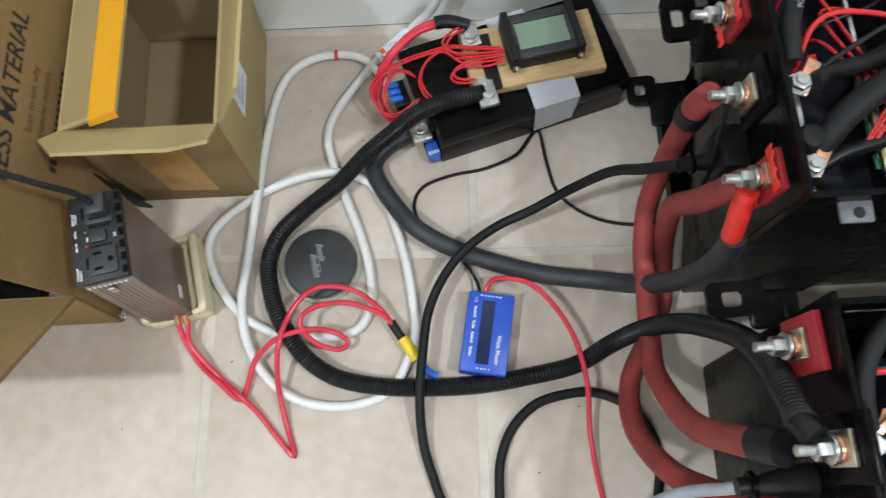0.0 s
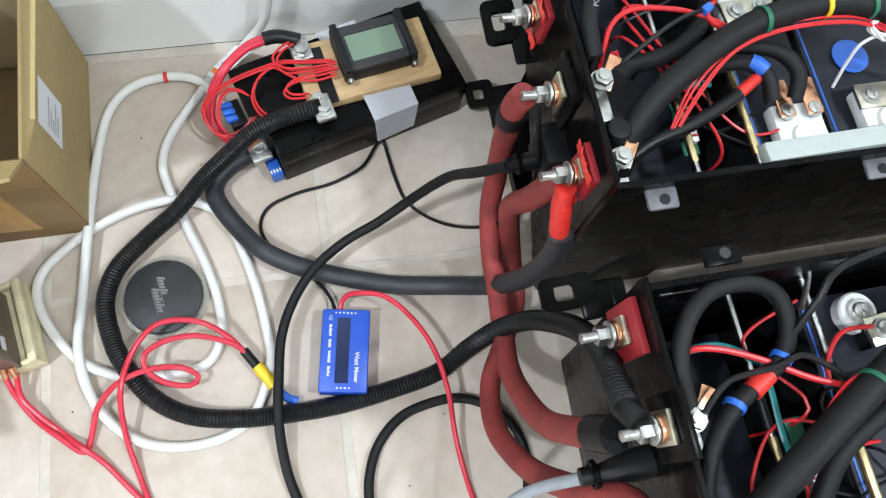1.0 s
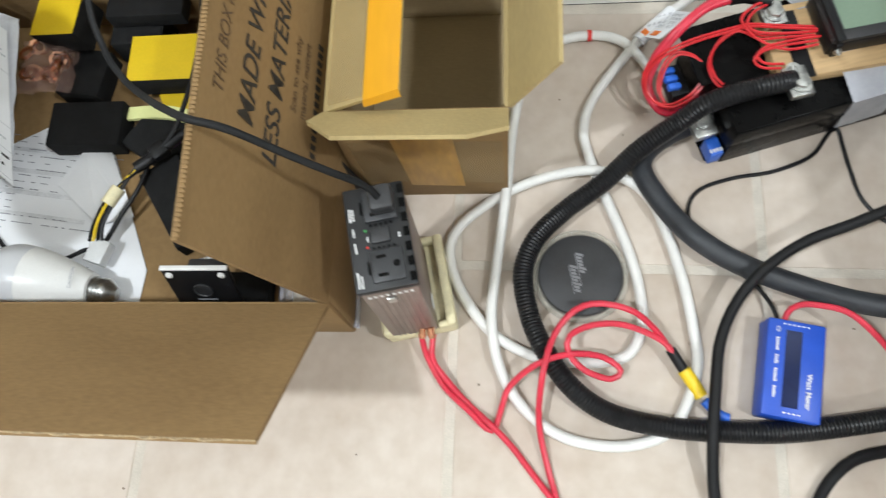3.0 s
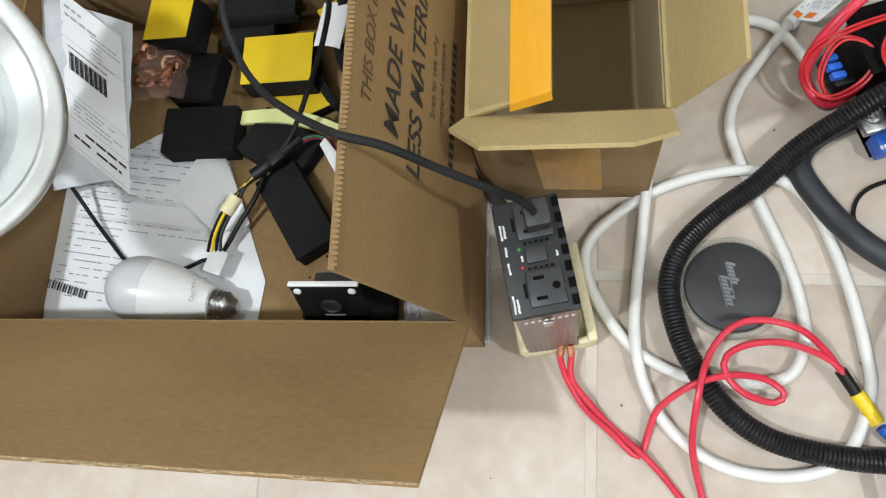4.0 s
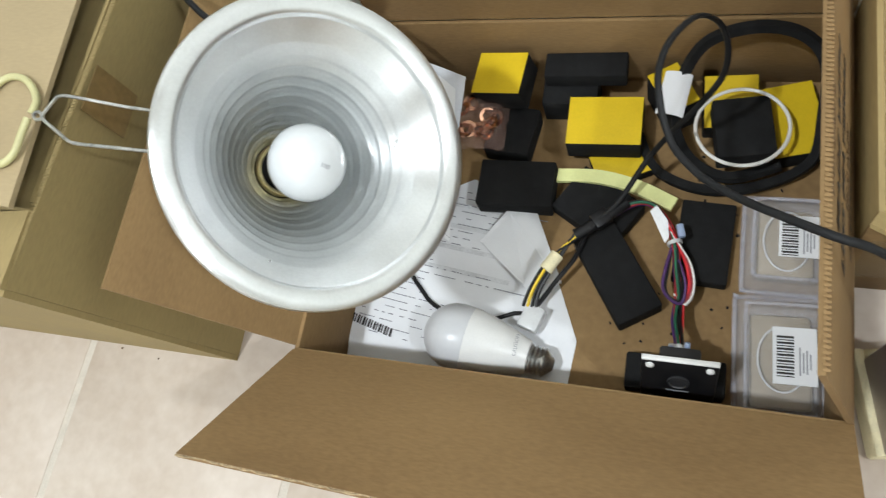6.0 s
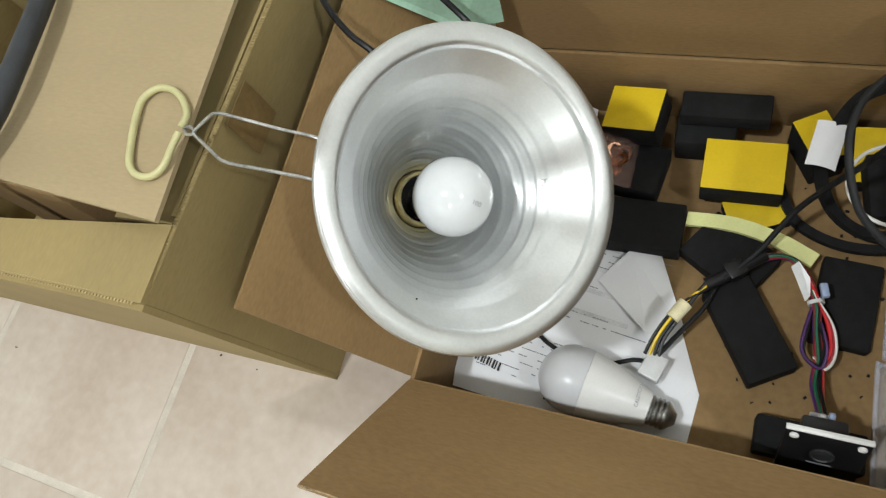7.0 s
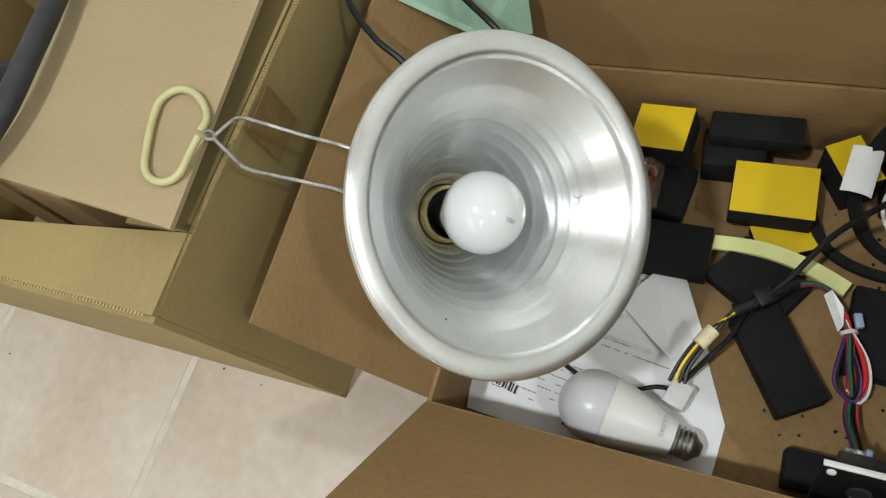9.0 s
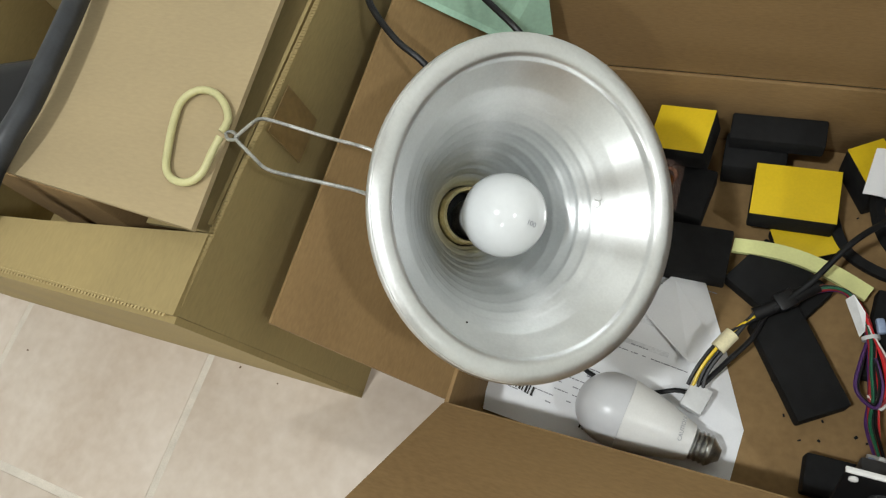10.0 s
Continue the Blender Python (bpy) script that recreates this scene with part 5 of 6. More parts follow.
wall_panel("side_wall", [(L1 + 0.006, M0 + 0.0002, 0), (L1 + 0.006, M1, 0), (L1, M1, LH), (L1 - 0.006, M0 - 0.0128, LH)], TAN, lx, 0.005)
wall_panel("front_flap", [(L0, M0 - 0.0135, LH + 0.004), (L1 - 0.006, M0 - 0.0135, LH + 0.004), (L1 - 0.008, M0 + 0.043, LH + 0.002), (-1.0, M0 + 0.027, LH + 0.002), (L0, M0 - 0.004, LH + 0.002)], TAN, lx)
wall_panel("right_flap", [(L1 - 0.018, M0 + 0.05, 0.2), (L1 - 0.012, M0 + 0.05, LH - 0.002), (L1 - 0.01, M1 - 0.01, LH - 0.002), (L1 - 0.016, M1 - 0.01, 0.2)][::-1], TAN, lx, 0.003)
# added strip stands in for the lit inner wall beside the sheet
wall_panel("added_inner_strip", [(L1 - 0.075, M0 + 0.046, 0.258), (L1 - 0.009, M0 + 0.046, 0.266), (L1 - 0.004, M1 - 0.004, 0.266), (L1 - 0.075, M1 - 0.004, 0.258)], TAN, lx)
ragged((-1.12, M0 - 0.0138, LH + 0.0035), (L1 - 0.012, M0 - 0.0138, LH + 0.0035), 0.0006, lx, CARD2, 90)
ragged((L1 - 0.008, M0 - 0.002, LH + 0.0005), (L1 - 0.002, M1 - 0.01, LH + 0.0005), 0.0006, lx, TAN, 120)
# dark brown patch near the top of the side wall
part("tape", box(0.0006, 0.037, 0.044, pose(L1 + 0.0014, 0.429, LH - 0.046, 0, -2, 0), 0), PATCHD, lx, "shiny brown patch")
tagged(part("black_strap", plate([(-0.336, 0.408, 0.1), (-0.322, 0.406, 0.1), (-0.3, 0.406, 0.001), (-0.314, 0.408, 0.001)], 0.002), BLACKP, None, smooth=False), "black flat strap leaning between the two cartons", "strap")

# things on the tall carton
ZC = 0.29
wp = thing("cardboard_sheet", pose(0, 0, 0), "flat light tan cardboard sheet lying on the tall carton", "cardboard")
wall_panel("sheet", [(-1.035, 0.339, ZC), (-0.86, 0.3255, ZC), (-0.876, 0.59, ZC), (-1.065, 0.59, ZC)], CARD3, wp, 0.004)
cable("black_hose", [(-1.05, 0.29, 0.27), (-1.038, 0.325, 0.295), (-1.026, 0.355, 0.306), (-1.022, 0.385, 0.308), (-1.024, 0.42, 0.309), (-1.031, 0.47, 0.308), (-1.045, 0.53, 0.304), (-1.06, 0.6, 0.3)], 0.0085, HOSE, "thick slate black hose lying over the cardboard", "hose", seg=18)
tagged(part("black_bag", box(0.11, 0.09, 0.05, pose(-1.085, 0.4, 0.235, 8, 6, 20), 0.02, seg=3), BLACKP, None), "black plastic bag inside the tall carton", "plastic bag")
ib = thing("brown_carton", pose(-1.035, 0.365, 0.0052, 0, 0, -4), "brown cardboard box with dark curved print inside the tall carton", "carton")
part("body", box(0.13, 0.05, 0.27, None, 0.002), CARD, ib)
part("print", sweep(spline([(-0.01, -0.018, 0.2705), (0.015, -0.014, 0.2705), (0.03, -0.006, 0.2705)], 0.004), 0.0035, 6, flat=0.15), INK, ib, "dark curved print")
part("print", sweep(spline([(-0.02, -0.008, 0.2705), (0.0, -0.005, 0.2705), (0.014, 0.0, 0.2705)], 0.004), 0.003, 6, flat=0.15), INK, ib, "dark curved print")
HZ = ZC + 0.0034
cable("s_hook", [(-0.867, 0.393, HZ), (-0.866, 0.402, HZ), (-0.874, 0.413, HZ), (-0.887, 0.421, HZ), (-0.901, 0.421, HZ), (-0.9095, 0.411, HZ), (-0.9075, 0.394, HZ), (-0.902, 0.375, HZ), (-0.896, 0.361, HZ), (-0.887, 0.3545, HZ), (-0.875, 0.3545, HZ), (-0.867, 0.362, HZ + 0.001), (-0.8645, 0.376, HZ + 0.003), (-0.862, 0.387, HZ + 0.005)], 0.0026, HOOKM, "cream plastic hook lying on the cardboard", "hook", step=0.004, seg=10)

# ---- clamp lamp with its bulb ----
RC = Vector((-0.6597, 0.3901, 0.2606))
RN = Vector((1.0072, -0.2224, 1.0)).normalized()
lm = thing("clamp_lamp", axes(RC, (RN.z, 0, -RN.x), RN.cross(Vector((RN.z, 0, -RN.x)))), "spun aluminium clamp lamp with a white bulb, leaning in the carton", "clamp lamp")
prof = [(0.1005, -0.0042), (0.102, -0.0034), (0.1024, -0.0016), (0.1015, 0.0004), (0.0995, 0.0014), (0.096, 0.0015), (0.092, 0.001), (0.0893, 0.0), (0.0881, -0.0018), (0.0876, -0.0042)]
BOWL = [(0.0874, 0.0045), (0.075, 0.0185), (0.062, 0.036), (0.049, 0.0555), (0.037, 0.0745), (0.028, 0.087), (0.0215, 0.0945)]
for k in range(1, 151):
    u = k / 150 * (len(BOWL) - 1)
    i = min(int(u), len(BOWL) - 2)
    (r0, d0), (r1, d1) = BOWL[i], BOWL[i + 1]
    R, H = r0 + (r1 - r0) * (u - i), -(d0 + (d1 - d0) * (u - i))
    deep = min(1.0, max(0.0, (0.073 - R) / 0.012))
    R += deep * (0.00016 * math.sin(R * 1150) + 0.00007 * math.sin(R * 2430 + 1.0))
    prof.append((R, H))
prof += [(0.0208, -0.101), (0.0205, -0.105)]
back = [(r + 0.0009, h - 0.0009) for r, h in reversed(prof)]
part("reflector", lathe(prof + back + [prof[0]], None, 96), ALU, lm, "spun aluminium reflector")
part("socket", lathe([(0, -0.1), (0.0195, -0.1), (0.0195, -0.106), (0.024, -0.11), (0.022, -0.132), (0.012, -0.137), (0, -0.137)], None, 32), BLACKP, lm, "black lamp socket")
part("socket_ring", lathe([(0.0204, -0.099), (0.0206, -0.091), (0.0196, -0.088), (0.0176, -0.088), (0.0166, -0.091), (0.0166, -0.099)], None, 32), BRASS, lm, "brass socket ring")
BO = pose(0.0042, 0.0, -0.0043)
bl = part("bulb", lathe([(0, -0.013), (0.008, -0.0142), (0.016, -0.0185), (0.022, -0.025), (0.0262, -0.034), (0.0272, -0.042), (0.026, -0.05), (0.0225, -0.0575), (0.0175, -0.064), (0.0145, -0.071), (0.0136, -0.08)], BO, 48), BULBW, lm, "white frosted glass bulb")
part("screw_base", lathe([(0.0134, -0.078), (0.014, -0.082), (0.013, -0.085), (0.014, -0.088), (0.013, -0.092), (0.013, -0.0995), (0, -0.0995)], BO, 28), STEEL, bl)
text("100", 0.0045, BO @ pose(0.002, -0.006, -0.0129), INKG, bl)
part("stamp", sweep(spline([(0.0555 + 0.0022 * math.cos(a), 0.0335 + 0.0026 * (b - math.sin(a)), -0.0295 + 0.0012 * (math.cos(a))) for b in (0.9, -0.9) for a in (-2.2, -1.2, -0.3, 0.6, 1.5, 2.2)], 0.002), 0.0003, 6), STEEL, lm, "stamped figure")
part("speck", lathe([(0, 0.0006), (0.0005, 0.0005), (0.0007, 0), (0, 0)], pose(-0.0081, -0.0755, -0.0158, 45, 0, 0), 10), INK, lm, "dark speck of dirt")
inv = lm.matrix_world.inverted()
for pts in ([(-0.85, 0.388, 0.299), (-0.836, 0.3965, 0.306), (-0.827, 0.398, 0.3095), (-0.813, 0.398, 0.306), (-0.787, 0.3975, 0.298), (-0.7574, 0.3967, 0.29), (-0.742, 0.396, 0.2625)],
            [(-0.85, 0.387, 0.299), (-0.832, 0.377, 0.298), (-0.818, 0.3703, 0.298), (-0.797, 0.3695, 0.296), (-0.774, 0.3693, 0.2935), (-0.7521, 0.369, 0.289), (-0.738, 0.371, 0.2625)]):
    part("wire_hanger", sweep(spline([inv @ Vector(q) for q in pts], 0.004), 0.0012, 8), STEEL, lm, "bright steel wire hanger")
part("hanger_eye", sweep(spline([inv @ Vector(q) for q in ((-0.848, 0.3875, 0.299), (-0.855, 0.392, 0.298), (-0.86, 0.3905, 0.297), (-0.855, 0.386, 0.298))], 0.003, True), 0.0012, 8, True), STEEL, lm)
cable("lamp_flex", [(-0.755, 0.44, 0.165), (-0.758, 0.47, 0.2), (-0.77, 0.493, 0.235), (-0.797, 0.508, 0.246), (-0.82, 0.527, 0.25), (-0.834, 0.545, 0.25), (-0.845, 0.575, 0.245), (-0.85, 0.6, 0.24)], 0.0026, BLACKP, "black lamp flex over the carton flap", seg=8)
cable("lamp_flex", [(-0.7, 0.53, 0.2), (-0.719, 0.542, 0.222), (-0.746, 0.561, 0.228), (-0.757, 0.57, 0.228), (-0.775, 0.59, 0.225)], 0.0026, BLACKP, "black lamp flex by the back flap", seg=8)
bm = plate([(-0.83, 0.56, 0.245), (-0.75, 0.575, 0.165), (-0.715, 0.59, 0.16), (-0.715, 0.6, 0.22), (-0.8, 0.602, 0.27)], 0.002)
tagged(part("green_bag", bm, GREENB, None), "pale green plastic bag behind the lamp", "plastic bag")

# ---- contents of the carton ----
Z0 = 0.0052


def foam_block(x, y, z, sx, sy, sz, turn, liner=None, label="black foam block", tilt=(0, 0), name="foam_block"):
    e = thing(name, pose(x, y, z, tilt[0], tilt[1], turn), label, "foam block", "foam blocks")
    part("foam", box(sx, sy, sz, None, 0.002), FOAM, e)
    if liner:
        part("liner", box(sx - 0.001, sy - 0.001, 0.0008, pose(0, 0, sz - 0.0001), 0), liner, e, "yellow adhesive liner")
    return e


BF, YF = "black foam block lying in the carton", "black foam block with a yellow adhesive liner"
foam_block(-0.586, 0.479, Z0, 0.072, 0.046, 0.024, 0, None, BF)
foam_block(-0.509, 0.4635, Z0, 0.068, 0.05, 0.018, -33, None, BF)
foam_block(-0.486, 0.4, Z0, 0.041, 0.086, 0.022, 33, None, BF)
foam_block(-0.416, 0.437, Z0, 0.045, 0.074, 0.015, -4, None, BF)
foam_block(-0.603, 0.573, 0.0385, 0.049, 0.043, 0.03, -6, YELLOW, YF, (3, -9))
foam_block(-0.598, 0.535, Z0, 0.045, 0.05, 0.024, -8, None, BF)
foam_block(-0.545, 0.576, Z0, 0.052, 0.034, 0.032, 1, None, BF)
foam_block(-0.531, 0.59, 0.0375, 0.076, 0.026, 0.018, 1, None, BF)
foam_block(-0.509, 0.537, 0.0195, 0.067, 0.049, 0.026, 1, YELLOW, YF)
foam_block(-0.493, 0.508, Z0, 0.05, 0.034, 0.013, 25, YELLOW, YF)
foam_block(-0.402, 0.57, Z0 + 0.002, 0.046, 0.05, 0.026, 3, YELLOW, YF, (8, 0))
foam_block(-0.35, 0.553, Z0, 0.046, 0.07, 0.022, 14, YELLOW, YF)
foam_block(-0.452, 0.572, Z0, 0.03, 0.045, 0.04, 30, YELLOW, YF)
foam_block(-0.392, 0.53, 0.033, 0.047, 0.056, 0.022, 8, None, BF)
foam_block(-0.432, 0.318, Z0, 0.078, 0.03, 0.02, 0, None, BF)
bm = bmesh.new()
pts = spline([(-0.549, 0.492, 0.022), (-0.51, 0.4895, 0.028), (-0.475, 0.481, 0.028), (-0.443, 0.467, 0.026)], 0.006)
prev = None
for i, p in enumerate(pts):
    t = (pts[min(i + 1, len(pts) - 1)] - pts[max(i - 1, 0)]).normalized()
    s_ = Vector((-t.y, t.x, 0)) * 0.0065
    vs = [bm.verts.new(p + s_), bm.verts.new(p - s_), bm.verts.new(p - s_ - Vector((0, 0, 0.004))), bm.verts.new(p + s_ - Vector((0, 0, 0.004)))]
    if prev:
        for k in range(4):
            bm.faces.new((prev[k], prev[(k + 1) % 4], vs[(k + 1) % 4], vs[k]))
    prev = vs
bmesh.ops.recalc_face_normals(bm, faces=bm.faces)
tagged(part("foam_strip", bm, PALEY, None), "pale yellow backed foam strip across the blocks", "foam strip")
cable("foam_strip", [(-0.479, 0.535, 0.026), (-0.461, 0.504, 0.016), (-0.421, 0.487, 0.016), (-0.374, 0.492, 0.018), (-0.336, 0.512, 0.028), (-0.331, 0.545, 0.05), (-0.335, 0.575, 0.08), (-0.355, 0.592, 0.095), (-0.39, 0.596, 0.1), (-0.428, 0.588, 0.09), (-0.446, 0.565, 0.065), (-0.449, 0.535, 0.046), (-0.432, 0.508, 0.03), (-0.4, 0.495, 0.026), (-0.36, 0.505, 0.034)], 0.0054, FOAM, "coiled black foam strip", "foam strip", seg=4, turn=math.pi / 4)
cable("white_ring", [(-0.394 + 0.037 * math.cos(a), 0.527 + 0.036 * math.sin(a), 0.0585) for a in (2 * math.pi * k / 16 for k in range(16))], 0.0016, WHITEC, "thin white wire ring on the foam blocks", "ring", closed=True, step=0.004, seg=8)
e = thing("tape_roll", pose(-0.4515, 0.55, 0.062, 0, 0, -8), "white curled tape piece on the foam", "tape")
bm = bmesh.new()
prev = None
for k in range(9):
    a = radians(20 + 15 * k)
    p = Vector((0.0135 * math.cos(a), 0, 0.006 * math.sin(a) + 0.006))
    vs = [bm.verts.new(p + Vector((0, s_, 0))) for s_ in (-0.021, 0.021)]
    if prev:
        bm.faces.new((prev[0], prev[1], vs[1], vs[0]))
    prev = vs
bm.normal_update()
bmesh.ops.solidify(bm, geom=bm.faces[:], thickness=0.0008)
part("curl", bm, PAPER, e)

# papers and mailer
pp = thing("paper_sheet", pose(0, 0, Z0), "printed white paper sheets creased on the carton floor", "paper")
part("sheet", plate([(-0.733, 0.35, 0.0012), (-0.727, 0.302, 0.0012), (-0.69, 0.299, 0.0012), (-0.519, 0.297, 0.0012), (-0.515, 0.34, 0.0012), (-0.567, 0.462, 0.001), (-0.632, 0.49, 0.0012), (-0.69, 0.46, 0.0012), (-0.733, 0.45, 0.0012)], 0.0006), PAPER, pp, smooth=False)
PM = pose(-0.63, 0.395, 0.0022, 0, 0, -8)
bars(dashes(4, -0.085, 0.078, 0.15, 24, 0.0068, 0.0009, 0.7), PM, mat("dark_print", (0.25, 0.25, 0.28), 0.7), pp)
bars([(-0.082, 0.012 - 0.022 * k, 0.13, 0.0045) for k in range(4)], PM @ pose(0, 0.05, -0.0001), mat("grey_band", (0.72, 0.73, 0.75), 0.8), pp, "ruled_band")
bars([(-0.1 + 0.003 * k, -0.072 - 0.0004 * k, 0.0012 + 0.0008 * ((k * 3) % 2), 0.008) for k in range(18)], PM @ pose(0, 0, 0.0002), INK, pp, "barcode")
bars([(0.0 + 0.003 * k, -0.088 - 0.0004 * k, 0.0016, 0.004) for k in range(9)], PM @ pose(0, 0, 0.0002), INK, pp, "barcode")
part("folded_corner", plate([(-0.617, 0.425, 0.0015), (-0.592, 0.459, 0.007), (-0.567, 0.461, 0.006), (-0.534, 0.391, 0.003), (-0.565, 0.382, 0.0085)], 0.0005), PAPER, pp, smooth=False)
ml = thing("mailer", pose(0, 0, Z0), "grey white plastic mailer with printed label and barcode", "mailer")
LT, RT_, RB, LB_ = (Vector(q) for q in ((-0.735, 0.597, 0.078), (-0.637, 0.562, 0.0715), (-0.644, 0.431, 0.0305), (-0.72, 0.42, 0.0285)))
nor = (LB_ - LT).cross(RT_ - LT).normalized()
bm = bmesh.new()
grid = {}
for side in (1, -1):
    for i in range(29):
        for j_ in range(37):
            u, v = i / 28, j_ / 36
            edge = min(u, 1 - u, (v * 1.3), (1 - v) * 1.3)
            if side < 0 and (i in (0, 28) or j_ in (0, 36)):
                grid[side, i, j_] = grid[1, i, j_]
                continue
            q = LT.lerp(RT_, u).lerp(LB_.lerp(RB, u), v)
            puff = 0.0045 * min(1, edge * 7) ** 0.5 + 0.0016 * noise.noise(Vector((u * 5, v * 9, 3))) * (1 if edge < 0.12 else 0.25)
            wave = 0.003 * noise.noise(Vector((u * 3, v * 4, 7))) * max(0, 1 - edge * 9)
            grid[side, i, j_] = bm.verts.new(q + nor * (side * puff + wave))
for side in (1, -1):
    for i in range(28):
        for j_ in range(36):
            f = [grid[side, i, j_], grid[side, i, j_ + 1], grid[side, i + 1, j_ + 1], grid[side, i + 1, j_]]
            bm.faces.new(f if side > 0 else f[::-1])
part("pouch", bm, MAILER, ml)
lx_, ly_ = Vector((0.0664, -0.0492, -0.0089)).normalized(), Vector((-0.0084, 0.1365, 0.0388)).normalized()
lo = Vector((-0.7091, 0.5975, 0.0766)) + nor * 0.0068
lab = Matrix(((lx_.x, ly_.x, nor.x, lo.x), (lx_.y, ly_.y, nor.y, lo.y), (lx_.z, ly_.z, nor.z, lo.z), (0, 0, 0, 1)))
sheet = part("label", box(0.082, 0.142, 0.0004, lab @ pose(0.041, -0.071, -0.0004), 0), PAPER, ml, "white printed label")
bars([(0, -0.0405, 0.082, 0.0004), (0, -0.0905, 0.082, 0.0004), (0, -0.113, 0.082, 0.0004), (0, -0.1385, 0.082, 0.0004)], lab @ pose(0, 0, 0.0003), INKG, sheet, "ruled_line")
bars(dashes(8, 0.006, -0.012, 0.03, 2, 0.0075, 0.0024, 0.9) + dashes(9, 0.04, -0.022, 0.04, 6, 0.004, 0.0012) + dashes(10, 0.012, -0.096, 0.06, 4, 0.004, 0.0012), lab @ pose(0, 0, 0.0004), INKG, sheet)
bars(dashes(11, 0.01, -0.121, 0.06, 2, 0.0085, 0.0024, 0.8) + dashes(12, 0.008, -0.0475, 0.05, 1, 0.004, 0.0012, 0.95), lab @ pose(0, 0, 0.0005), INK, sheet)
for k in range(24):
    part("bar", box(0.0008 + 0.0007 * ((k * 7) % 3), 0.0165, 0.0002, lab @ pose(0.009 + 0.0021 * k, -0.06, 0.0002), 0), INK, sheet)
bm = bmesh.new()
random.seed(5)
for k in range(13):
    lathe([(0.005, 0), (0.008, 0), (0.008, 0.0025), (0.005, 0.0025), (0.005, 0)], pose(-0.627 + random.uniform(-0.017, 0.017), 0.537 + random.uniform(-0.018, 0.018), 0.033 + 0.0013 * k, random.uniform(-30, 30), random.uniform(-30, 30), 0), 16, bm)
tagged(part("copper_rings", bm, COPPER, None), "copper rings in a pinkish plastic bag on foam", "copper rings")
bm = bmesh.new()
bmesh.ops.create_grid(bm, x_segments=26, y_segments=26, size=1)
for v in bm.verts:
    r = max(abs(v.co.x), abs(v.co.y))
    v.co = Vector((-0.629 + v.co.x * 0.028, 0.538 + v.co.y * 0.029, 0.052 - 0.016 * r ** 3 + 0.009 * noise.noise(v.co * 3.1) + 0.004 * noise.noise(v.co * 8)))
tagged(part("plastic_bag", bm, PINK, None), "thin clear pink plastic bag with copper rings", "plastic bag")

# LED bulb
LB0, LB1 = Vector((-0.645, 0.331, 0.0355)), Vector((-0.531, 0.314, 0.0215))
ld = thing("led_bulb", axes(LB0, (LB1 - LB0).cross(Vector((0, 0, 1))), Vector((0, 0, 1)).cross(LB1 - LB0).cross(LB1 - LB0)), "white LED bulb with a frosted dome lying on the paper", "light bulb")
dm = ld.matrix_world.to_3x3() @ Vector((0, 0, 1))
sg = 1 if dm.dot(LB1 - LB0) > 0 else -1
T = Matrix() if sg > 0 else pose(0, 0, 0, 180, 0, 0)
part("dome", lathe([(0, 0)] + [(0.0295 * math.sin(radians(a)), 0.0295 - 0.0295 * math.cos(radians(a))) for a in range(15, 91, 15)] + [(0.0292, 0.036), (0.0288, 0.04)], T, 40), DIFF, ld, "grey frosted dome")
part("housing", lathe([(0.0289, 0.0402), (0.0286, 0.044), (0.0255, 0.06), (0.0205, 0.077), (0.0165, 0.089), (0.015, 0.094), (0.0125, 0.095)], T, 40), WHITEP, ld, "white plastic housing")
part("screw_base", lathe([(0.0128, 0.094)] + [(0.0128 if k % 2 else 0.0116, 0.095 + 0.0019 * k) for k in range(9)] + [(0.008, 0.1135), (0.005, 0.117), (0, 0.117)], T, 28), STEEL, ld, "silver screw base")
cm = ld.matrix_world.inverted() @ axes(LB0 + (LB1 - LB0).normalized() * 0.083 + Vector((0.004, -0.006, 0.0205)), (0.05, 0.6, 0.02), (-1, 0.08, 0.1))
text("CAUTION", 0.0042, cm, INKG, ld)

# square button plate standing in the carton, with its foam
bp = thing("button_plate", axes((-0.43, 0.2925, Z0 + 0.0235), (1, 0, 0), (0, 0.36, 0.93)), "black square panel plate with four screws and a button", "button plate")
part("plate", box(0.054, 0.0685, 0.004, pose(0, 0.036, 0), 0.002), BLACKP, bp)
part("edge", box(0.054, 0.002, 0.0042, pose(0, 0.0702, 0), 0.0005), WHITEP, bp, "white top edge")
for x in (-0.021, 0.021):
    for y in (0.064, 0.012):
        part("screw", lathe([(0.003, 0), (0.003, 0.0012), (0.0015, 0.002), (0, 0.002)], pose(x, y, 0.004), 16), WHITEP, bp, "white screw head")
part("button", lathe([(0.008, 0), (0.008, 0.0015), (0.0065, 0.002), (0.006, 0.001), (0, 0.001)], pose(0, 0.044, 0.004), 28), GREYP, bp)
bars([(-0.008, 0.031, 0.016, 0.0018)], pose(0, 0, 0.0045), INKG, bp)
part("back_box", box(0.03, 0.03, 0.02, pose(0, 0.04, -0.02), 0.002), GREYP, bp)

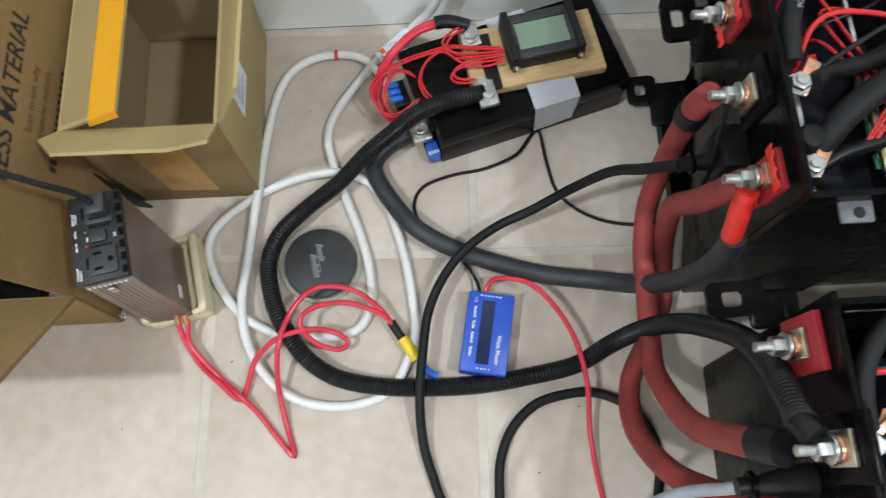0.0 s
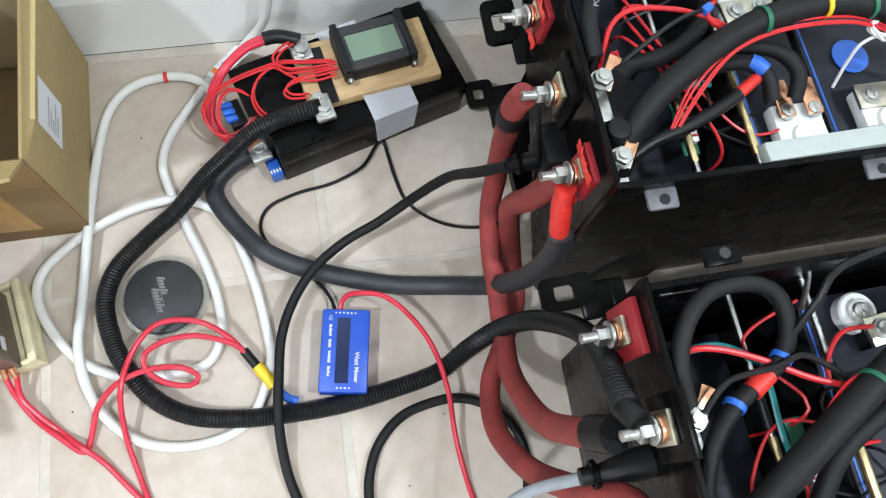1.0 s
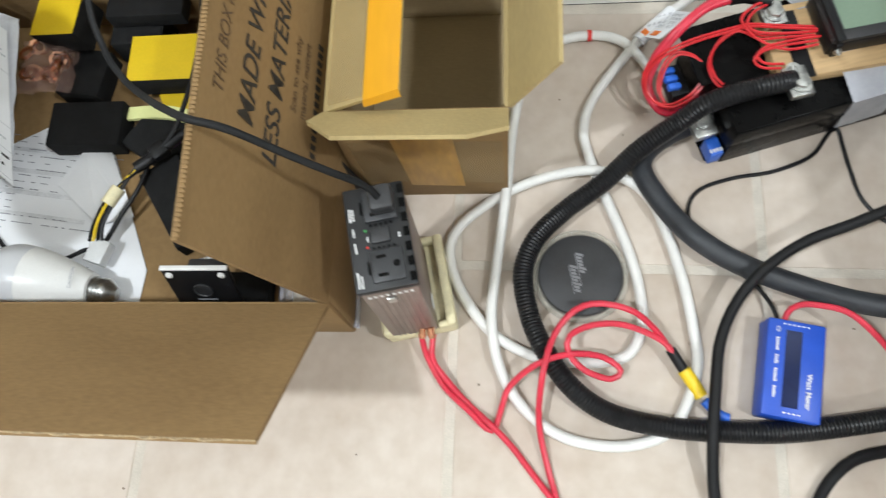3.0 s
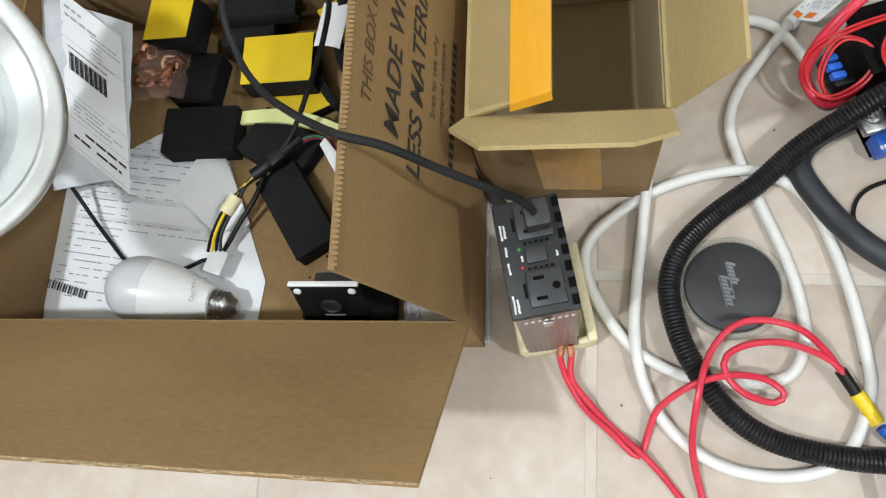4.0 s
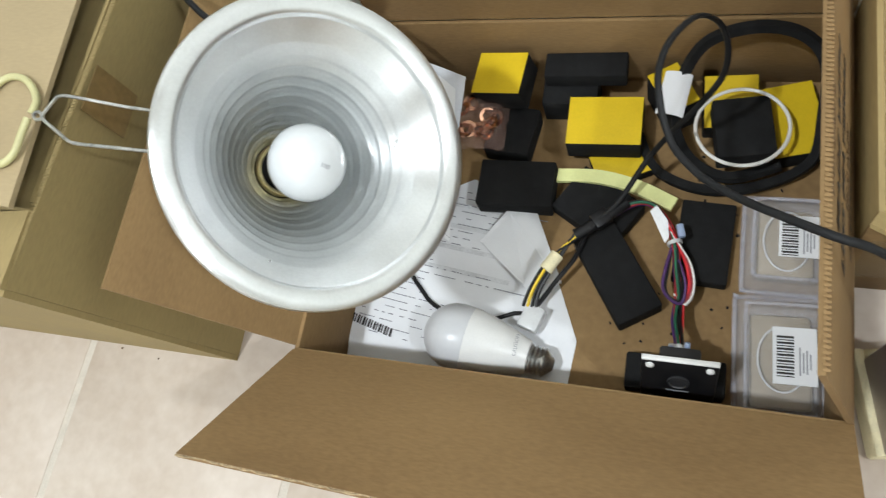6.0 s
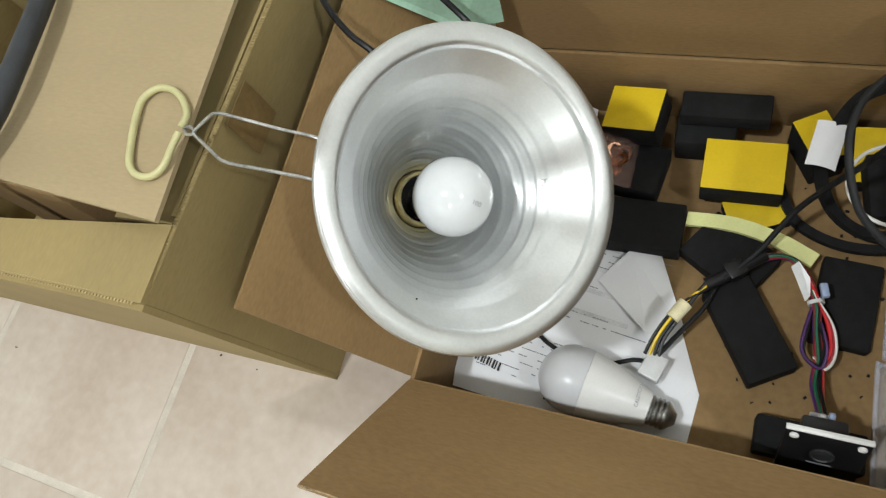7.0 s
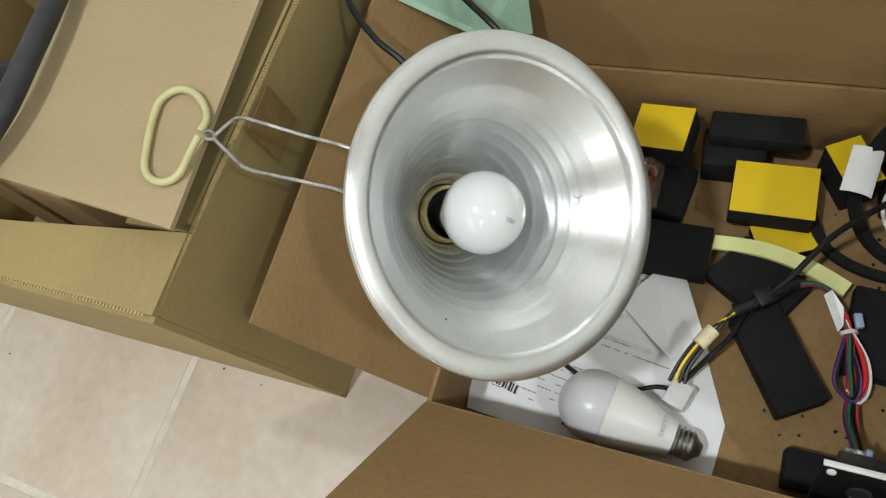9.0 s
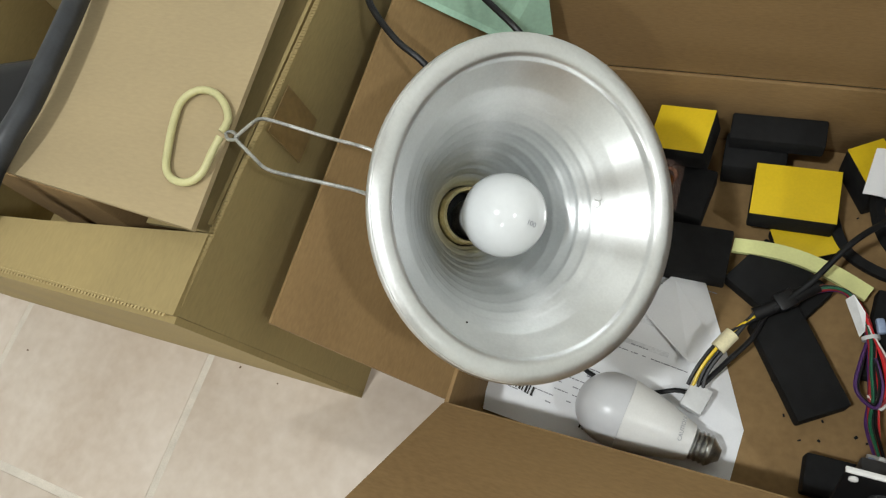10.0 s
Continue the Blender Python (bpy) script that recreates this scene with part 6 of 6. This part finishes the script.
# coloured wire harness from the plate to the black joint
WCOL = ((REDW, "red"), (BLACKP, "black"), (GREENW, "green"), (REDPL, "dark red"), (PURPLE, "purple"), (BLACKP, "black"), (GREYP, "dark grey"))
hn = thing("wire_harness", pose(0, 0, 0), "bundle of coloured thin wires tied together in the carton", "wire harness")
random.seed(21)
for k, (mt_, nm_) in enumerate(WCOL):
    a = 2 * math.pi * k / 7
    dx, dz = 0.0021 * math.cos(a), 0.002 * math.sin(a)
    w_ = [random.uniform(-0.0016, 0.0016) for q in range(6)]
    part("wire", sweep(spline([(-0.43 + dx, 0.3145, 0.078), (-0.431 + dx * 1.2 + w_[0], 0.335, 0.058 + dz), (-0.433 + dx * 1.5 + w_[1], 0.36, 0.038 + dz), (-0.434 + dx * 1.7 + w_[2], 0.382, 0.032 + dz), (-0.436 + dx + w_[3], 0.404, 0.032 + dz), (-0.44 + dx, 0.428, 0.034 + dz), (-0.447 + dx + w_[4], 0.446, 0.036 + dz), (-0.461 + dx, 0.46, 0.038 + dz), (-0.478, 0.46 + dx, 0.038 + dz), (-0.492, 0.45 + dx, 0.036 + dz * 0.6)], 0.004), 0.0013, 6), mt_, hn, nm_ + " insulated wire")
for k, (mt_, nm_) in enumerate(((REDW, "red"), (REDPL, "dark red"), (WHITEC, "white"))):
    d = 0.0018 * k
    part("wire", sweep(spline([(-0.457, 0.457 - d, 0.041), (-0.447, 0.443, 0.04), (-0.438, 0.428, 0.037), (-0.43 + d, 0.41, 0.036), (-0.426 + d, 0.393, 0.035), (-0.428 + d, 0.383 - d, 0.034), (-0.431, 0.378 - d, 0.033), (-0.437, 0.384, 0.033)], 0.004), 0.0013, 6), mt_, hn, nm_ + " insulated wire")
for k in range(2):
    d = 0.0018 * k
    part("wire", sweep(spline([(-0.442, 0.424, 0.033), (-0.444 - d, 0.404, 0.034 + d), (-0.445 - d, 0.388, 0.034 + d), (-0.441, 0.38 - d, 0.035 + d), (-0.433 + d, 0.377 - d, 0.036), (-0.431 + d, 0.392, 0.037), (-0.436, 0.412, 0.037)], 0.004), 0.0014, 6), PURPLE if k else BLACKP, hn, "dark wire loop")
part("tie", lathe([(0.0052, -0.0015), (0.0064, -0.0015), (0.0064, 0.0015), (0.0052, 0.0015), (0.0052, -0.0015)], axes((-0.44, 0.428, 0.034), (0, 0, 1), (1, 0.35, 0)), 20), NYLON, hn, "clear zip tie")
part("connector", box(0.016, 0.01, 0.008, pose(-0.431, 0.332, 0.056, 30, 0, 0), 0.001), NYLON, hn, "clear nylon connector")
for k_, m_ in enumerate((PALEB, NYLON, PALEB)):
    part("crimp", box(0.0045, 0.011, 0.0045, pose(-0.437 + 0.006 * k_, 0.329 + 0.002 * k_, 0.062, 35, 0, 0), 0.0014), m_, hn, "clear crimp connector")
part("crimp", box(0.006, 0.012, 0.006, pose(-0.436, 0.436, 0.04, 0, 0, 15), 0.0015), PALEB, hn, "pale blue crimp")
part("label_tag", plate([(-0.462, 0.452, 0.043), (-0.457, 0.457, 0.045), (-0.447, 0.445, 0.042), (-0.445, 0.432, 0.037), (-0.448, 0.427, 0.035)], 0.0008), NYLON, hn, "white plastic tag", smooth=False)
jt = thing("cable_joint", pose(0, 0, 0), "black taped cable joint with wires to a white connector", "cable joint")
part("joint", sweep(spline([(-0.482, 0.461, 0.039), (-0.496, 0.449, 0.039), (-0.512, 0.436, 0.037), (-0.524, 0.428, 0.036)], 0.004), 0.0056, 12, flat=0.8), BLACKP, jt)
part("block", box(0.016, 0.015, 0.009, pose(-0.503, 0.444, 0.034, 0, 0, 40), 0.002), BLACKP, jt)
for k, mt_ in enumerate((BLACKP, YELW, BLACKP, GREYP)):
    d = 0.003 * (k - 1.5)
    part("wire", sweep(spline([(-0.522, 0.429 + d, 0.036), (-0.533 + d, 0.415 + d, 0.036), (-0.545 + d, 0.395, 0.034), (-0.554 + d, 0.376, 0.03), (-0.557 + d * 1.3, 0.362, 0.025)], 0.004), 0.0016, 6), mt_, jt)
part("tan_wrap", sweep(spline([(-0.537, 0.409, 0.0355), (-0.546, 0.394, 0.0345)], 0.004), 0.0062, 12), STYRO, jt, "tan tape wrap")
part("white_connector", box(0.018, 0.022, 0.012, pose(-0.5545, 0.353, 0.014, 0, 0, -18), 0.0015), NYLON, jt, "white nylon connector")
part("lead", sweep(spline([(-0.515, 0.432, 0.032), (-0.522, 0.41, 0.03), (-0.537, 0.388, 0.024), (-0.548, 0.372, 0.018), (-0.556, 0.36, 0.016)], 0.004), 0.0022, 8), BLACKP, jt, "black lead")
cable("thin_black_wire", [(-0.705, 0.425, 0.03), (-0.685, 0.395, 0.014), (-0.665, 0.372, 0.009), (-0.649, 0.358, 0.009), (-0.62, 0.349, 0.008), (-0.593, 0.35, 0.011), (-0.572, 0.357, 0.015), (-0.562, 0.357, 0.017)], 0.002, BLACKP, "thin black wire running under the bulb to the connector", group="thin leads", seg=8)


def clamshell(x, y, sx, sy, turn):
    e = thing("clear_package", pose(x, y, Z0, 0, 0, turn), "clear plastic blister pack with a barcode label", "blister pack", "blister packs")
    part("tray", box(sx, sy, 0.0025, None, 0.001), CLAM, e)
    for nm, r, ux, uy, z in (("rim", 0.0022, 0.495, 0.495, 0.005), ("inner_rim", 0.0015, 0.4, 0.4, 0.0245)):
        cx, cy, q = sx * ux - 0.006, sy * uy - 0.006, []
        for k in range(4):
            for t in (0, 45, 90):
                a = radians(90 * k + t)
                q.append(((1 if k in (0, 3) else -1) * cx + 0.006 * math.cos(a), (1 if k in (0, 1) else -1) * cy + 0.006 * math.sin(a), z))
        part(nm, sweep(spline(q, 0.006, True), r, 8, True), CLAMR, e, "clear plastic rim")
    part("blister", box(sx * 0.8, sy * 0.8, 0.02, pose(0, 0, 0.0035), 0.006, seg=3), CLAM, e)
    part("insert", box(sx * 0.66, sy * 0.7, 0.006, pose(0, 0, 0.0045), 0.004), INSERT, e, "grey brown insert")
    lb = part("sticker", box(sx * 0.46, sy * 0.42, 0.0004, pose(0.008, 0.002, 0.0243), 0), PAPER, e, "white barcode label")
    for k in range(14):
        part("bar", box(0.0125, 0.0008 + 0.0009 * (k % 2), 0.0003, pose(0.00125, -0.0145 + 0.0024 * k, 0.0247), 0), INK, lb)
    bars([(0.011, -0.013, 0.0012, 0.022), (0.0135, -0.011, 0.0012, 0.016), (0.016, -0.012, 0.0012, 0.019), (0.0185, -0.008, 0.0012, 0.012)], pose(0, 0, 0.0249), INKG, lb)
    part("cable_coil", sweep(spline([(0.018 * math.cos(a), 0.026 * math.sin(a), 0.0172) for a in (2 * math.pi * k / 14 for k in range(14))], 0.005, True), 0.0008, 6, True), PAPER, e, "pale wire loop")


INSERT = mat("insert_tan", (0.42, 0.35, 0.25), 0.6)
clamshell(-0.3515, 0.441, 0.066, 0.086, 0)
clamshell(-0.3525, 0.341, 0.069, 0.108, 2)

# crumbs in the carton
bm = bmesh.new()
random.seed(11)
for k in range(46):
    x, y = random.uniform(-0.5, -0.34), random.uniform(0.34, 0.56)
    box(random.uniform(0.0012, 0.0035), random.uniform(0.001, 0.0025), 0.001, pose(x, y, Z0, 0, 0, random.uniform(0, 180)), 0, bm)
tagged(part("foam_crumbs", bm, FOAM, None), "scattered black foam crumbs on the carton floor", "crumbs", kind="stuff")

bm = bmesh.new()
random.seed(17)
for k in range(34):
    x, y = random.uniform(-1.3, 0.2), random.uniform(-0.1, 0.6)
    box(random.uniform(0.001, 0.0024), random.uniform(0.0008, 0.0018), 0.0008, pose(x, y, 0, 0, 0, random.uniform(0, 180)), 0, bm)
tagged(part("floor_specks", bm, INKB, None), "tiny dark specks of dirt on the tiles", "specks", kind="stuff")

# ---- floor tiles ----
P = 0.263
bm = box(P - 0.008, P - 0.008, 0.006, pose(0, 0, -0.006), 0.0016, seg=2)
tile = part("tile", bm, TILE, floor)
tile.matrix_local = pose(-0.233 + P / 2, 0.346 + P / 2, 0, 0, 0, -1.6)
G = pose(-0.233, 0.346, 0, 0, 0, -1.6)
random.seed(3)
for i in range(-10, 9):
    for j_ in range(-13, 1):
        if (i, j_) == (0, 0):
            continue
        o = new("tile", tile.data)
        o.parent = floor
        o.matrix_local = G @ pose((i + 0.5) * P, (j_ + 0.5) * P, random.uniform(-0.0003, 0.0), 0, 0, random.choice((0, 90, 180, 270)))
tile.matrix_local = G @ pose(P / 2, P / 2, 0)
